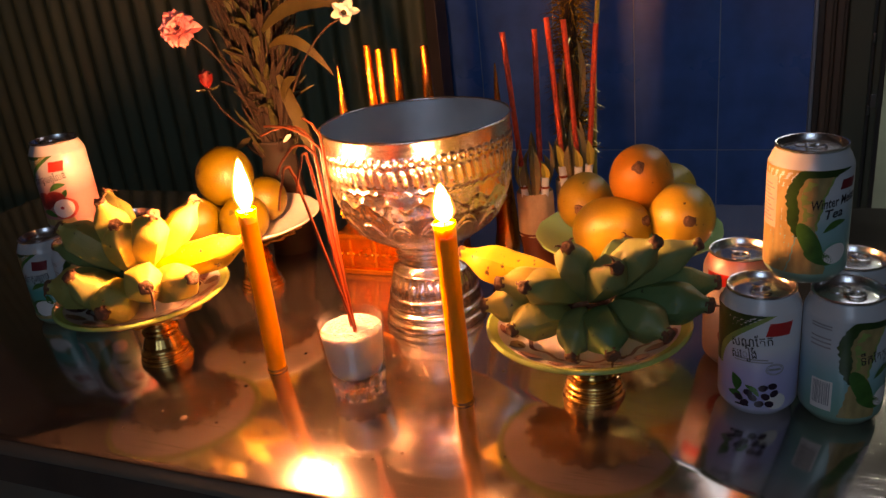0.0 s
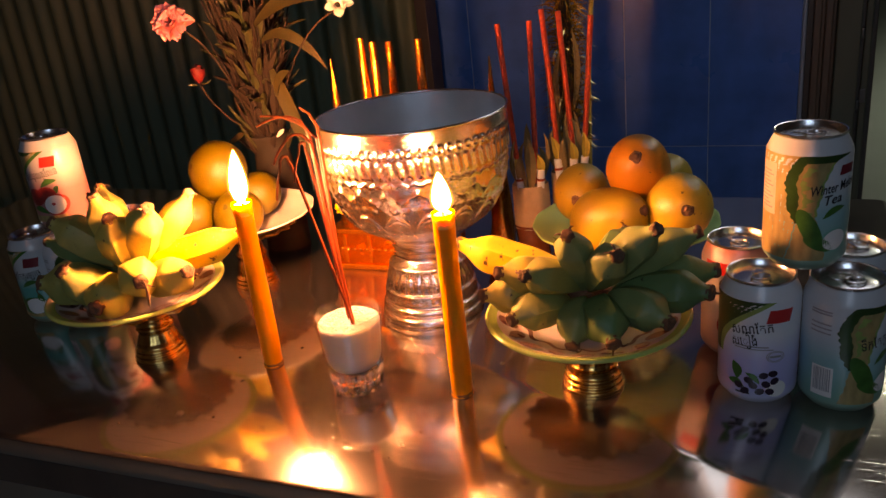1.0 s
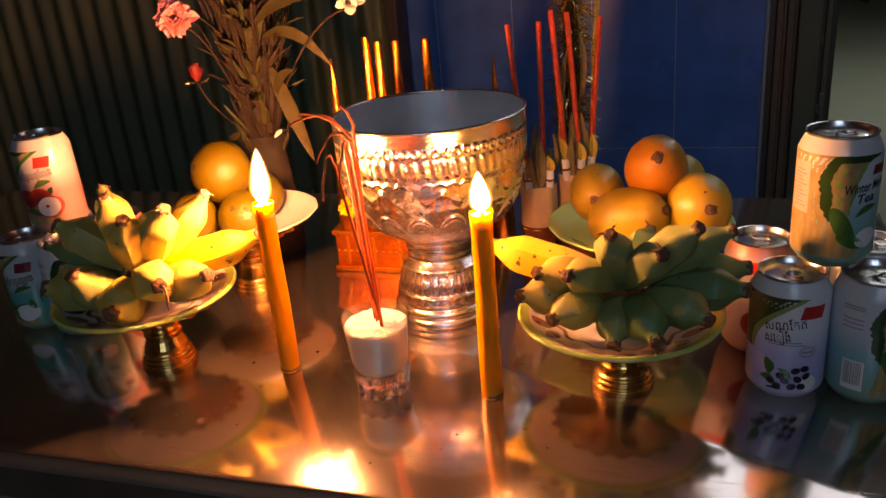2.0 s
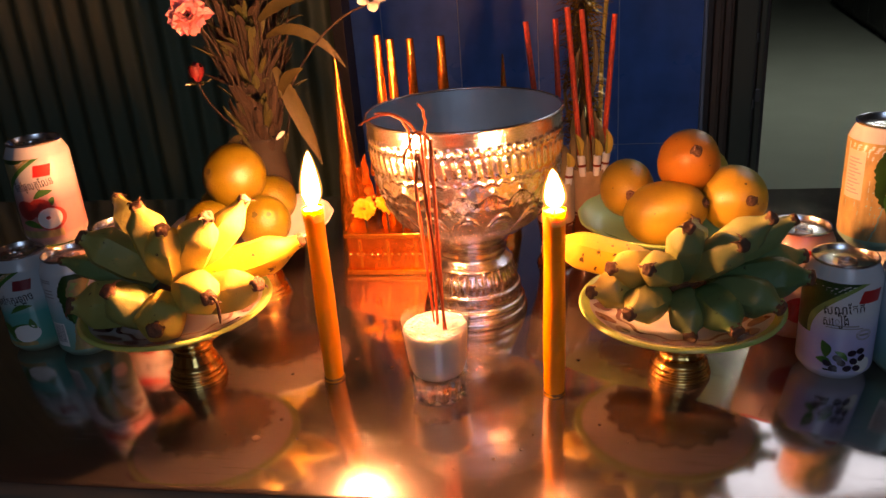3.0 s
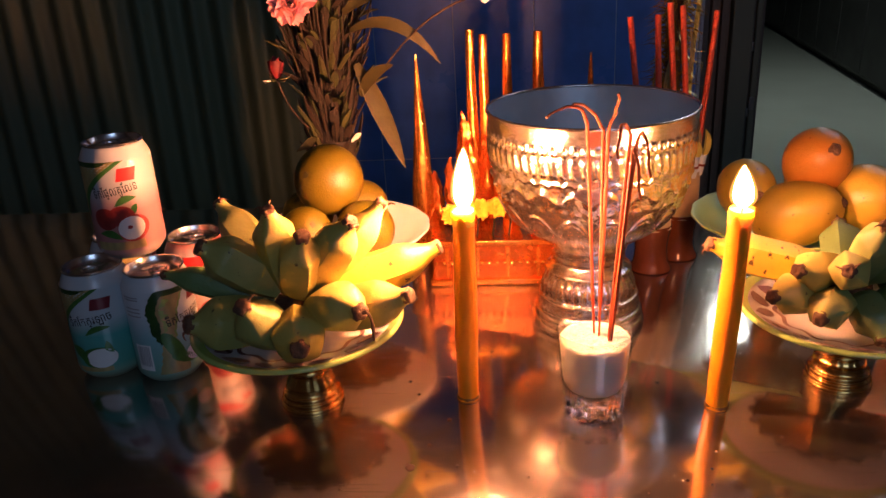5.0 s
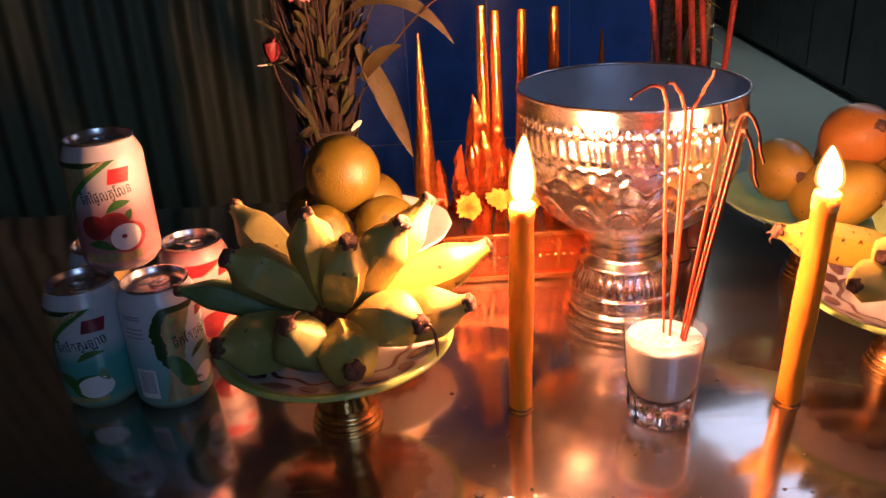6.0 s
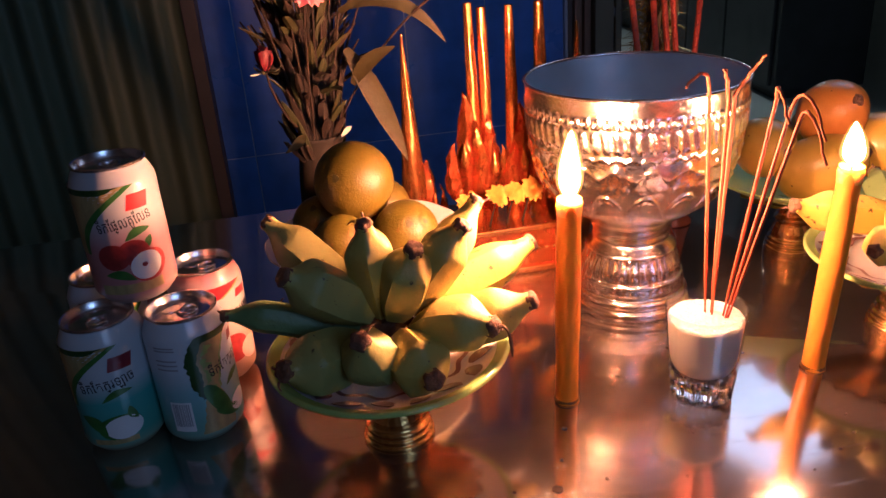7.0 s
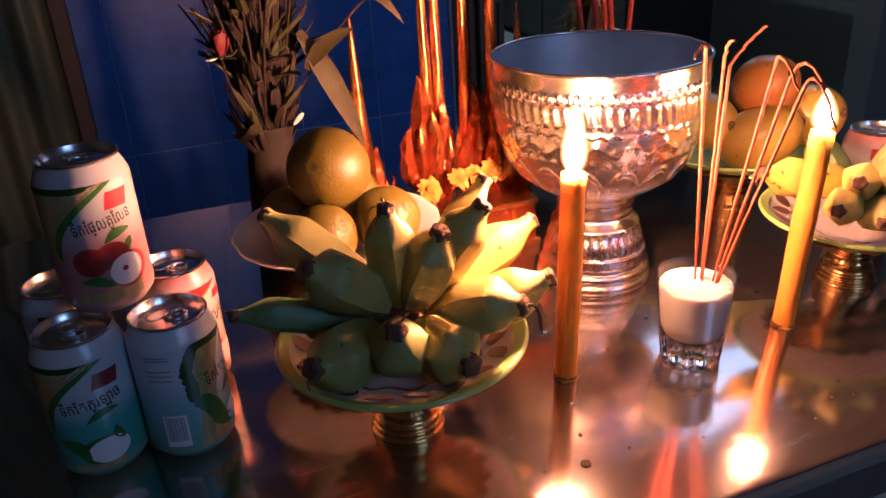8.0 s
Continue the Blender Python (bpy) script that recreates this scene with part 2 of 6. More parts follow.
M = dict(
    steel=steel_mat(),
    dark_steel=mat("dark_steel", (0.16, 0.16, 0.16), 0.4, 0.9, 0.2, 20),
    silver=mat("pressed_silver", (0.95, 0.89, 0.88), 0.17, 1.0, 0.06, 90, 0.0005, 420, tint=(0.76, 0.70, 0.67), rough_vary=0.07),
    silver_in=mat("dull_aluminium", (0.80, 0.81, 0.84), 0.45, 0.8, 0.08, 30, 0.0001, 300),
    brass=mat("gold_brass", (0.78, 0.50, 0.16), 0.22, 1.0, 0.15, 80, 0.0002, 300, tint=(0.45, 0.26, 0.07)),
    foil=mat("gold_foil", (0.85, 0.33, 0.07), 0.22, 0.9, 0.2, 60, 0.0012, 120, tint=(0.6, 0.18, 0.03)),
    foil_red=mat("red_gold_foil", (0.60, 0.15, 0.028), 0.24, 0.8, 0.35, 70, 0.0016, 110, tint=(0.36, 0.06, 0.014)),
    wax=mat("yellow_wax", (0.90, 0.34, 0.010), 0.42, 0, 0.10, 40, 0.0004, 150, sss=0.25, tint=(0.84, 0.28, 0.008)),
    dark_wax=mat("dark_brown_wax", (0.24, 0.10, 0.02), 0.5, 0, 0.4, 150, 0.0006, 300),
    melt_glow=mat("melt_glow_wax", (0.95, 0.66, 0.16), 0.25, 0, 0.08, 60, sss=0.6),
    wick=mat("burnt_wick", (0.03, 0.025, 0.02), 0.9),
    flame_low=emit_mat("low_candle_flame", (1.0, 0.39, 0.16), FLAME_LOW),
    flame=emit_mat("candle_flame", (1.0, 0.39, 0.16), FLAME),
    mantle=veil_mat("flame_veil", (1.0, 0.42, 0.09), 3.2, 0.78),
    glass=glass_mat("clear_glass"),
    thin_glass=thin_glass_mat("thin_clear_glass"),
    rice=mat("white_rice", (0.82, 0.79, 0.74), 0.6, 0, 0.1, 300, 0.0003, 500, sss=0.3),
    incense=mat("red_incense", (0.36, 0.060, 0.012), 0.7, 0, 0.25, 120, 0.0003, 900),
    ash=mat("incense_ash", (0.30, 0.085, 0.028), 0.9, 0, 0.3, 200, 0.0003, 900),
    red_stick=mat("red_paper_stick", (0.62, 0.075, 0.03), 0.5, 0, 0.3, 150, 0.0005, 500),
    green_ban=mat("green_banana", (0.36, 0.37, 0.105), 0.5, 0, 0.16, 26, 0.0006, 190, tint=(0.46, 0.37, 0.10), spots=((0.13, 0.09, 0.04), 170, 0.70, 0.77), random=0.2),
    deep_ban=mat("deep_green_banana", (0.12, 0.23, 0.08), 0.48, 0, 0.16, 24, 0.0005, 190, tint=(0.22, 0.27, 0.09), spots=((0.08, 0.06, 0.03), 170, 0.72, 0.78), random=0.25),
    teal_ban=mat("mid_green_banana", (0.24, 0.32, 0.115), 0.46, 0, 0.16, 24, 0.0005, 190, tint=(0.36, 0.34, 0.12), spots=((0.10, 0.07, 0.03), 170, 0.74, 0.79), random=0.25),
    yellow_ban=mat("yellow_banana", (0.68, 0.46, 0.035), 0.42, 0, 0.12, 35, 0.0005, 160, tint=(0.60, 0.46, 0.07), spots=((0.16, 0.08, 0.02), 120, 0.63, 0.68)),
    pale_ban=mat("half_ripe_banana", (0.56, 0.44, 0.095), 0.48, 0, 0.14, 26, 0.0005, 190, tint=(0.46, 0.40, 0.085), spots=((0.19, 0.11, 0.04), 170, 0.71, 0.78), random=0.15),
    tip=mat("dry_banana_tip", (0.105, 0.055, 0.030), 0.85, 0, 0.5, 180, 0.002, 300, tint=(0.20, 0.105, 0.055)),
    mango=mat("ripe_mango", (0.44, 0.275, 0.030), 0.36, 0, 0.25, 22, 0.0004, 250, tint=(0.25, 0.25, 0.040), spots=((0.10, 0.06, 0.02), 150, 0.70, 0.76), random=0.2),
    mango_red=mat("orange_mango", (0.52, 0.17, 0.02), 0.34, 0, 0.2, 14, 0.0004, 250, tint=(0.42, 0.36, 0.07), spots=((0.12, 0.06, 0.02), 150, 0.71, 0.76)),
    citrus=mat("green_orange_peel", (0.118, 0.080, 0.003), 0.40, 0, 0.30, 18, 0.0006, 420, tint=(0.060, 0.070, 0.005), spots=((0.22, 0.11, 0.02), 90, 0.68, 0.76), random=0.35),
    scar=mat("dry_bruise", (0.22, 0.095, 0.012), 0.7, 0, 0.4, 90, 0.0006, 200, tint=(0.15, 0.065, 0.010)),
    porcelain=mat("white_porcelain", (0.78, 0.76, 0.74), 0.18, 0, 0.04, 30, coat=0.4),
    plate_green=mat("green_glaze", (0.42, 0.60, 0.16), 0.2, 0, 0.08, 30, coat=0.5),
    lime_plate=mat("lime_plastic", (0.42, 0.64, 0.22), 0.3, 0, 0.06, 30),
    plum=mat("plum_print", (0.20, 0.085, 0.075), 0.3, 0, 0.45, 90, tint=(0.10, 0.06, 0.05)),
    alu=mat("can_aluminium", (0.74, 0.74, 0.75), 0.24, 1.0, 0.06, 60),
    leaf=mat("dark_leaf", (0.045, 0.055, 0.018), 0.5, 0, 0.3, 60, 0.0006, 200, tint=(0.075, 0.055, 0.02), random=0.4),
    olive_leaf=mat("olive_leaf", (0.040, 0.036, 0.007), 0.7, 0, 0.35, 60, 0.0006, 200, tint=(0.050, 0.028, 0.005)),
    dry=mat("dry_stems", (0.026, 0.014, 0.007), 0.8, 0, 0.4, 100, 0.001, 300, random=0.5),
    husk=mat("wilted_husk", (0.24, 0.18, 0.08), 0.7, 0, 0.3, 60, 0.001, 200, tint=(0.22, 0.18, 0.07)),
    trunk_slice=mat("banana_stem_slice", (0.55, 0.42, 0.24), 0.6, 0, 0.25, 50, 0.001, 150, tint=(0.40, 0.24, 0.12)),
    brown_glass=mat("brown_lacquer", (0.20, 0.06, 0.03), 0.2, 0, 0.3, 40, coat=0.5),
    vase=mat("dark_vase_glaze", (0.022, 0.016, 0.010), 0.8, 0, 0.3, 30),
    pink=mat("pink_petals", (0.62, 0.20, 0.23), 0.6, 0, 0.25, 90, sss=0.2),
    rose=mat("red_petals", (0.13, 0.006, 0.010), 0.6, 0, 0.3, 90),
    white_petal=mat("white_petals", (0.80, 0.76, 0.66), 0.6, 0, 0.1, 90),
    marigold=mat("marigold_petals", (0.85, 0.42, 0.03), 0.6, 0, 0.2, 120, 0.001, 300),
    tinsel=mat("gold_tinsel", (0.85, 0.62, 0.24), 0.16, 0.9, 0.3, 200),
    bamboo=mat("yellow_bamboo", (0.50, 0.40, 0.08), 0.5, 0, 0.2, 60),
    tile=mat("blue_tile", (0.065, 0.185, 0.58), 0.3, 0, 0.35, 12, 0.0004, 60, tint=(0.05, 0.135, 0.46), random=0.12),
    grout=mat("pale_grout", (0.42, 0.52, 0.70), 0.8, 0, 0.1, 40),
    sheet=mat("corrugated_sheet", (0.12, 0.165, 0.10), 0.55, 0.2, 0.25, 7, 0.0006, 90, tint=(0.11, 0.12, 0.08), stretch=(1, 1, 0.25)),
    frame=mat("grey_frame_paint", (0.095, 0.10, 0.07), 0.6, 0.0, 0.18, 15, 0.0004, 80, stretch=(1, 1, 0.2)),
    brown_frame=mat("brown_frame_paint", (0.13, 0.085, 0.06), 0.45, 0, 0.3, 18, 0.0004, 80, stretch=(1, 1, 0.12)),
    dark_frame=mat("dark_frame_paint", (0.06, 0.05, 0.045), 0.5, 0, 0.2, 15),
    trim=mat("pale_edge_trim", (0.30, 0.36, 0.46), 0.35, 0.2, 0.1, 20),
    floor=mat("pale_floor_tile", (0.44, 0.48, 0.43), 0.36, 0, 0.08, 4, tint=(0.36, 0.39, 0.36), rough_vary=0.03),
    plaster=mat("dim_plaster", (0.30, 0.31, 0.29), 0.85, 0, 0.12, 5, 0.001, 60),
    ceiling=mat("ceiling_paint", (0.20, 0.20, 0.19), 0.85, 0, 0.08, 5),
    cupboard=mat("dark_cupboard", (0.035, 0.035, 0.035), 0.5, 0, 0.3, 10),
    lamp=emit_mat("lamp_panel", (0.68, 0.80, 1.0), LAMP),
    tube=emit_mat("tube_light", (0.86, 1.0, 0.92), NEXT_ROOM),
    ink=mat("black_ink", (0.012, 0.012, 0.015), 0.6, 0, 0.1, 60),
    grey_ink=mat("grey_ink", (0.30, 0.31, 0.33), 0.4, 0, 0.1, 60),
    logo=mat("logo_red", (0.58, 0.03, 0.03), 0.35, 0, 0.1, 60),
    logo_dark=mat("logo_maroon", (0.20, 0.02, 0.03), 0.35, 0, 0.1, 60),
    print_green=mat("print_green", (0.05, 0.17, 0.03), 0.35, 0, 0.35, 120, tint=(0.02, 0.09, 0.02)),
    print_rind=mat("print_rind", (0.018, 0.06, 0.012), 0.35, 0, 0.4, 150),
    print_lime=mat("print_lime", (0.24, 0.36, 0.10), 0.35, 0, 0.2, 120),
    print_beige=mat("print_beige", (0.38, 0.28, 0.115), 0.35, 0, 0.45, 160, tint=(0.28, 0.26, 0.11), stretch=(1, 1, 0.4)),
    print_red=mat("print_fruit_red", (0.36, 0.035, 0.03), 0.35, 0, 0.4, 150, tint=(0.18, 0.02, 0.02)),
    print_white=mat("print_white", (0.82, 0.82, 0.80), 0.35, 0, 0.05, 60),
    print_pink=mat("print_pink", (0.80, 0.50, 0.44), 0.35, 0, 0.1, 60),
    print_teal=mat("print_teal", (0.16, 0.42, 0.34), 0.35, 0, 0.15, 60),
    bean=mat("print_bean", (0.03, 0.015, 0.03), 0.35, 0, 0.2, 60),
    can_pink=z_ramp("can_pink", [(0.0, (0.405, 0.403, 0.371)), (0.015, (0.470, 0.196, 0.188)), (0.05, (0.470, 0.219, 0.227)), (0.075, (0.464, 0.489, 0.514)), (0.115, (0.464, 0.489, 0.514))]),
    can_teal=z_ramp("can_teal", [(0.0, (0.341, 0.374, 0.238)), (0.018, (0.083, 0.359, 0.286)), (0.05, (0.073, 0.387, 0.350)), (0.068, (0.505, 0.575, 0.605)), (0.115, (0.532, 0.575, 0.605))]),
    can_melon=z_ramp("can_melon", [(0.0, (0.241, 0.357, 0.262)), (0.02, (0.185, 0.435, 0.359)), (0.05, (0.261, 0.512, 0.544)), (0.075, (0.596, 0.661, 0.714)), (0.115, (0.628, 0.679, 0.714))]),
    can_soy=z_ramp("can_soy", [(0.0, (0.701, 0.739, 0.840)), (0.02, (0.474, 0.460, 0.792)), (0.045, (0.530, 0.529, 0.837)), (0.07, (0.739, 0.788, 0.840)), (0.115, (0.758, 0.799, 0.840))]),
    can_red=z_ramp("can_red", [(0.0, (0.477, 0.244, 0.158)), (0.04, (0.518, 0.345, 0.286)), (0.07, (0.532, 0.503, 0.507)), (0.092, (0.532, 0.532, 0.555)), (0.115, (0.375, 0.072, 0.048))]),
    droplet=glass_mat("clear_wax_drop", (1.0, 0.97, 0.9)),
    debris=mat("dark_debris", (0.10, 0.06, 0.035), 0.8, 0, 0.3, 200),
)


# ---- building blocks ----
def mesh_of(bm_or_data, name):
    me = bpy.data.meshes.new(name)
    turned = isinstance(bm_or_data, tuple)
    if turned:
        me.from_pydata([tuple(map(float, v)) for v in bm_or_data[0]], [], bm_or_data[1])
    else:
        bm_or_data.to_mesh(me)
        bm_or_data.free()
    me.shade_smooth()
    me.set_sharp_from_angle(angle=radians(42 if turned else 20))
    return me


def part(name, bm, material, parent, label=""):
    """One mesh object under a thing or under a part."""
    ob = new(name, mesh_of(bm, name))
    ob.data.materials.append(material)
    ob.parent = parent
    return tagged(ob, label)


def thing(name, label, category, m=None, group="", kind=""):
    ob = new(name)
    ob.empty_display_size = 0.02
    ob.matrix_world = m or Matrix()
    return tagged(ob, label, category, group, kind)


def solid(name, bm, material, label, category, m=None, kind="", group=""):
    """A thing that is one mesh."""
    ob = part(name, bm, material, None, label)
    ob.matrix_world = m or Matrix()
    return tagged(ob, label, category, group, kind)


def box(x0, y0, z0, x1, y1, z1, bevel=0.0):
    bm = bmesh.new()
    bmesh.ops.create_cube(bm, size=1)
    for v in bm.verts:
        v.co = Vector((x0 + (v.co.x + 0.5) * (x1 - x0), y0 + (v.co.y + 0.5) * (y1 - y0), z0 + (v.co.z + 0.5) * (z1 - z0)))
    if bevel:
        bmesh.ops.bevel(bm, geom=bm.edges[:], offset=bevel, segments=2, affect="EDGES", profile=0.5)
    return bm


def fine(profile, step):
    """The profile with points added so that no step is longer than this."""
    out = [profile[0]]
    for (r0, z0), (r1, z1) in zip(profile, profile[1:]):
        n = max(1, math.ceil(math.hypot(r1 - r0, z1 - z0) / step))
        out += [(r0 + (r1 - r0) * k / n, z0 + (z1 - z0) * k / n) for k in range(1, n + 1)]
    return out


def smooth_profile(points, n=6):
    """A curve through (r, z) points (Catmull-Rom)."""
    p = [Vector((*q, 0)) for q in points]
    p = [2 * p[0] - p[1], *p, 2 * p[-1] - p[-2]]
    out = []
    for a, b, c, d in zip(p, p[1:], p[2:], p[3:]):
        for k in range(n):
            t = k / n
            q = 0.5 * (2 * b + (c - a) * t + (2 * a - 5 * b + 4 * c - d) * t**2 + (3 * b - a - 3 * c + d) * t**3)
            out.append((max(q.x, 0.0), q.y))
    return out + [tuple(points[-1])]


def lathe(profile, seg=48, push=None):
    """A turned form. push(angle, r, z) gives an offset of the radius."""
    rows, verts, faces = [], [], []
    for r, z in profile:
        if r < 1e-6:
            rows.append([len(verts)] * seg)
            verts.append((0, 0, z))
        else:
            rows.append(range(len(verts), len(verts) + seg))
            for k in range(seg):
                a = 2 * math.pi * k / seg
                q = r + (push(a, r, z) if push else 0)
                verts.append((q * math.cos(a), q * math.sin(a), z))
    for lo, hi in zip(rows, rows[1:]):
        for k in range(seg):
            j = (k + 1) % seg
            f = [lo[k], lo[j], hi[j], hi[k]]
            f = [v for n, v in enumerate(f) if v not in f[:n]]
            if len(f) > 2:
                faces.append(f)
    return verts, faces


def tube(points, radii, seg=8, caps=True, flat=1.0):
    """A tube along points, with a radius for each."""
    pts = [Vector(p) for p in points]
    verts, faces = [], []
    side = None
    for n, p in enumerate(pts):
        way = (pts[min(n + 1, len(pts) - 1)] - pts[max(n - 1, 0)]).normalized()
        if side is None:
            side = way.orthogonal().normalized()
        side = (side - way * side.dot(way)).normalized()
        up = way.cross(side)
        for k in range(seg):
            a = 2 * math.pi * k / seg
            verts.append(p + radii[n] * (math.cos(a) * side + flat * math.sin(a) * up))
    for n in range(len(pts) - 1):
        for k in range(seg):
            j = (k + 1) % seg
            faces.append([n * seg + k, n * seg + j, (n + 1) * seg + j, (n + 1) * seg + k])
    if caps:
        faces.append(list(range(seg))[::-1])
        faces.append([(len(pts) - 1) * seg + k for k in range(seg)])
    return verts, faces


def joined(*pieces):
    verts, faces = [], []
    for v, f in pieces:
        faces += [[i + len(verts) for i in face] for face in f]
        verts += [Vector(p) for p in v]
    return verts, faces


def moved(piece, m):
    return [m @ Vector(v) for v in piece[0]], piece[1]


def bezier(a, b, c, n):
    a, b, c = Vector(a), Vector(b), Vector(c)
    return [(1 - t) ** 2 * a + 2 * t * (1 - t) * b + t * t * c for t in (k / n for k in range(n + 1))]


def blade(a, b, c, width, n=8, fold=0.25, thick=0.0008, up=(0, 0, 1)):
    """A leaf: a strip along a bent line, folded along its middle, pointed at its ends, with two faces."""
    pts = bezier(a, b, c, n)
    verts, faces = [], []
    for k, p in enumerate(pts):
        way = (pts[min(k + 1, n)] - pts[max(k - 1, 0)]).normalized()
        side = way.cross(Vector(up))
        side = side.normalized() if side.length > 1e-4 else Vector((1, 0, 0))
        top = side.cross(way)
        w = width * max(0.04, math.sin(math.pi * min(1, (k / n) * 0.92 + 0.08)) ** 0.8)
        for s in (-1, 0, 1):
            verts.append(p + side * w * s * 0.5 + top * abs(s) * w * fold)
        for s in (-1, 0, 1):
            verts.append(p + side * w * s * 0.48 + top * (abs(s) * w * fold - thick))
    for k in range(n):
        o, q = 6 * k, 6 * k + 6
        for i, j in ((0, 1), (1, 2)):
            faces += [[o + i, o + j, q + j, q + i], [o + 3 + j, o + 3 + i, q + 3 + i, q + 3 + j]]
        faces += [[o, q, q + 3, o + 3], [o + 5, q + 5, q + 2, o + 2]]
    return verts, faces


# ---- the room ----
def room():
    def put_down(name, bm, material, label, category):
        return solid(name, bm, material, label, category, TBL, "structure")

    put_down("floor", box(-3.2, -2.6, FLOOR - 0.1, 5.0, 12.5, FLOOR), M["floor"], "pale grey-green tiled floor running on through the doorway", "floor")
    put_down("ceiling", box(-3.2, -2.6, CEIL, 5.0, 12.5, CEIL + 0.1), M["ceiling"], "plain dim painted ceiling over both rooms", "ceiling")
    put_down("wall_west", box(-3.3, -2.6, FLOOR, -3.2, 12.5, CEIL), M["plaster"], "plain dim plaster side wall", "wall")
    put_down("wall_east", box(5.0, -2.6, FLOOR, 5.1, 12.5, CEIL), M["plaster"], "plain dim plaster side wall", "wall")
    put_down("wall_far", box(-3.2, 12.5, FLOOR, 5.0, 12.6, CEIL), M["plaster"], "dim plaster wall at the far end of the next room", "wall")
    put_down("wall_south", box(-3.2, -2.7, FLOOR, 5.0, -2.6, CEIL), M["plaster"], "plain dim plaster wall", "wall")
    # corrugated sheet, with its dark end stud
    x0, x1, n = -3.2, -0.79, 520
    verts, faces = [], []
    for k in range(n + 1):
        x = x0 + (x1 - x0) * k / n
        y = 2.30 + 0.011 * math.cos(2 * math.pi * x / 0.074)
        verts += [(x, y, FLOOR), (x, y, CEIL), (x, y + 0.004, FLOOR), (x, y + 0.004, CEIL)]
    for k in range(n):
        o, q = 4 * k, 4 * k + 4
        faces += [[o, q, q + 1, o + 1], [q + 2, o + 2, o + 3, q + 3]]
    put_down("wall_west_sheet", (verts, faces), M["sheet"], "grey-green corrugated metal sheet wall with upright ribs", "wall")
    put_down("trim_stud", box(-0.79, 2.28, FLOOR, -0.755, 2.36, CEIL, 0.003), M["dark_frame"], "dark upright stud at the end of the sheet wall", "trim")
    # tiled wall: backing, then tiles as pieces
    wall = put_down("wall_north", box(-0.86, WALL, FLOOR, 0.215, WALL + 0.12, CEIL), M["grout"], "deep blue glazed tile wall with thin pale joints", "wall")
    w, h, g = 0.2245, 0.46, 0.0028
    tile = mesh_of(box(0, -0.003, 0, w - g, 0.0, h - g, 0.0008), "tile")
    tile.materials.append(M["tile"])
    for i in range(5):
        for j in range(6):
            z = FLOOR + 0.062 + j * h
            if z + h > CEIL + 0.3:
                continue
            ob = new("tile", tile)
            ob.parent = wall
            ob.location = (-0.859 + 0.003 - 0.05 + i * w, WALL, z - 0.002)
    put_down("trim_edge", box(0.215, WALL - 0.014, FLOOR, 0.225, WALL + 0.12, CEIL, 0.003), M["trim"], "pale metal edging strip beside the blue tiles", "trim")
    post = thing("door_frame", "dark and grey painted door frame with narrow mouldings", "door frame", TBL, kind="structure")
    part("reveal", box(0.225, WALL - 0.010, FLOOR, 0.240, WALL + 0.12, CEIL, 0.002), M["dark_frame"], post)
    for x0, x1, y in ((0.240, 0.257, 0.030), (0.257, 0.266, 0.018), (0.266, 0.283, 0.034), (0.283, 0.292, 0.020)):
        part("brown_moulding", box(x0, WALL - y, FLOOR, x1, WALL + 0.12, CEIL, 0.003), M["brown_frame"], post, "dark brown painted moulding")
    part("jamb", box(0.292, WALL - 0.05, FLOOR, 0.347, WALL + 0.12, CEIL, 0.004), M["frame"], post)
    part("groove", box(0.347, WALL - 0.028, FLOOR, 0.356, WALL + 0.12, CEIL, 0.002), M["dark_frame"], post)
    part("outer_moulding", box(0.356, WALL - 0.040, FLOOR, 0.372, WALL + 0.12, CEIL, 0.004), M["frame"], post)
    part("stop", box(0.372, WALL - 0.015, FLOOR, 0.386, WALL + 0.1, CEIL, 0.004), M["dark_frame"], post)
    for z in (0.05, -0.13):
        part("hinge_pin", moved(lathe(smooth_profile([(0, 0), (0.006, 0.001), (0.006, 0.022), (0.004, 0.026), (0, 0.027)], 3), 12), Matrix.Translation((0.352, WALL - 0.034, z))), M["dark_steel"], post)
    part("latch_plate", box(0.354, WALL - 0.043, -0.11, 0.369, WALL - 0.034, -0.075, 0.002), M["dark_steel"], post)
    put_down("wall_east_stub", box(1.9, WALL, FLOOR, 5.0, WALL + 0.12, CEIL), M["plaster"], "dim plaster wall beyond the doorway", "wall")
    # the next room
    cup = thing("cupboard", "long dark cupboard standing along the next room", "cupboard", TBL @ pose(2.245, 7.0, FLOOR, 0, 0, -96))
    part("body", box(-2.4, 0, 0.05, 3.0, 0.5, 1.5, 0.01), M["cupboard"], cup)
    part("plinth", box(-2.35, 0.04, 0, 2.95, 0.46, 0.05), M["dark_frame"], cup)
    for k in range(9):
        door = part("door", box(-2.37 + 0.595 * k, -0.02, 0.08, -1.80 + 0.595 * k, 0, 1.48, 0.005), M["cupboard"], cup)
        part("handle", box(-1.87 + 0.595 * k, -0.035, 0.65, -1.855 + 0.595 * k, -0.02, 0.8, 0.003), M["dark_steel"], door)
    bench = thing("bench", "low dark bench standing on the far floor", "bench", TBL @ pose(2.25, 10.0, FLOOR))
    part("seat", box(-0.5, -0.2, 0.36, 0.8, 0.2, 0.46, 0.006), M["cupboard"], bench)
    for x in (-0.45, 0.75):
        for y in (-0.12, 0.12):
            part("leg", box(x - 0.025, y - 0.025, 0, x + 0.025, y + 0.025, 0.36), M["cupboard"], bench)
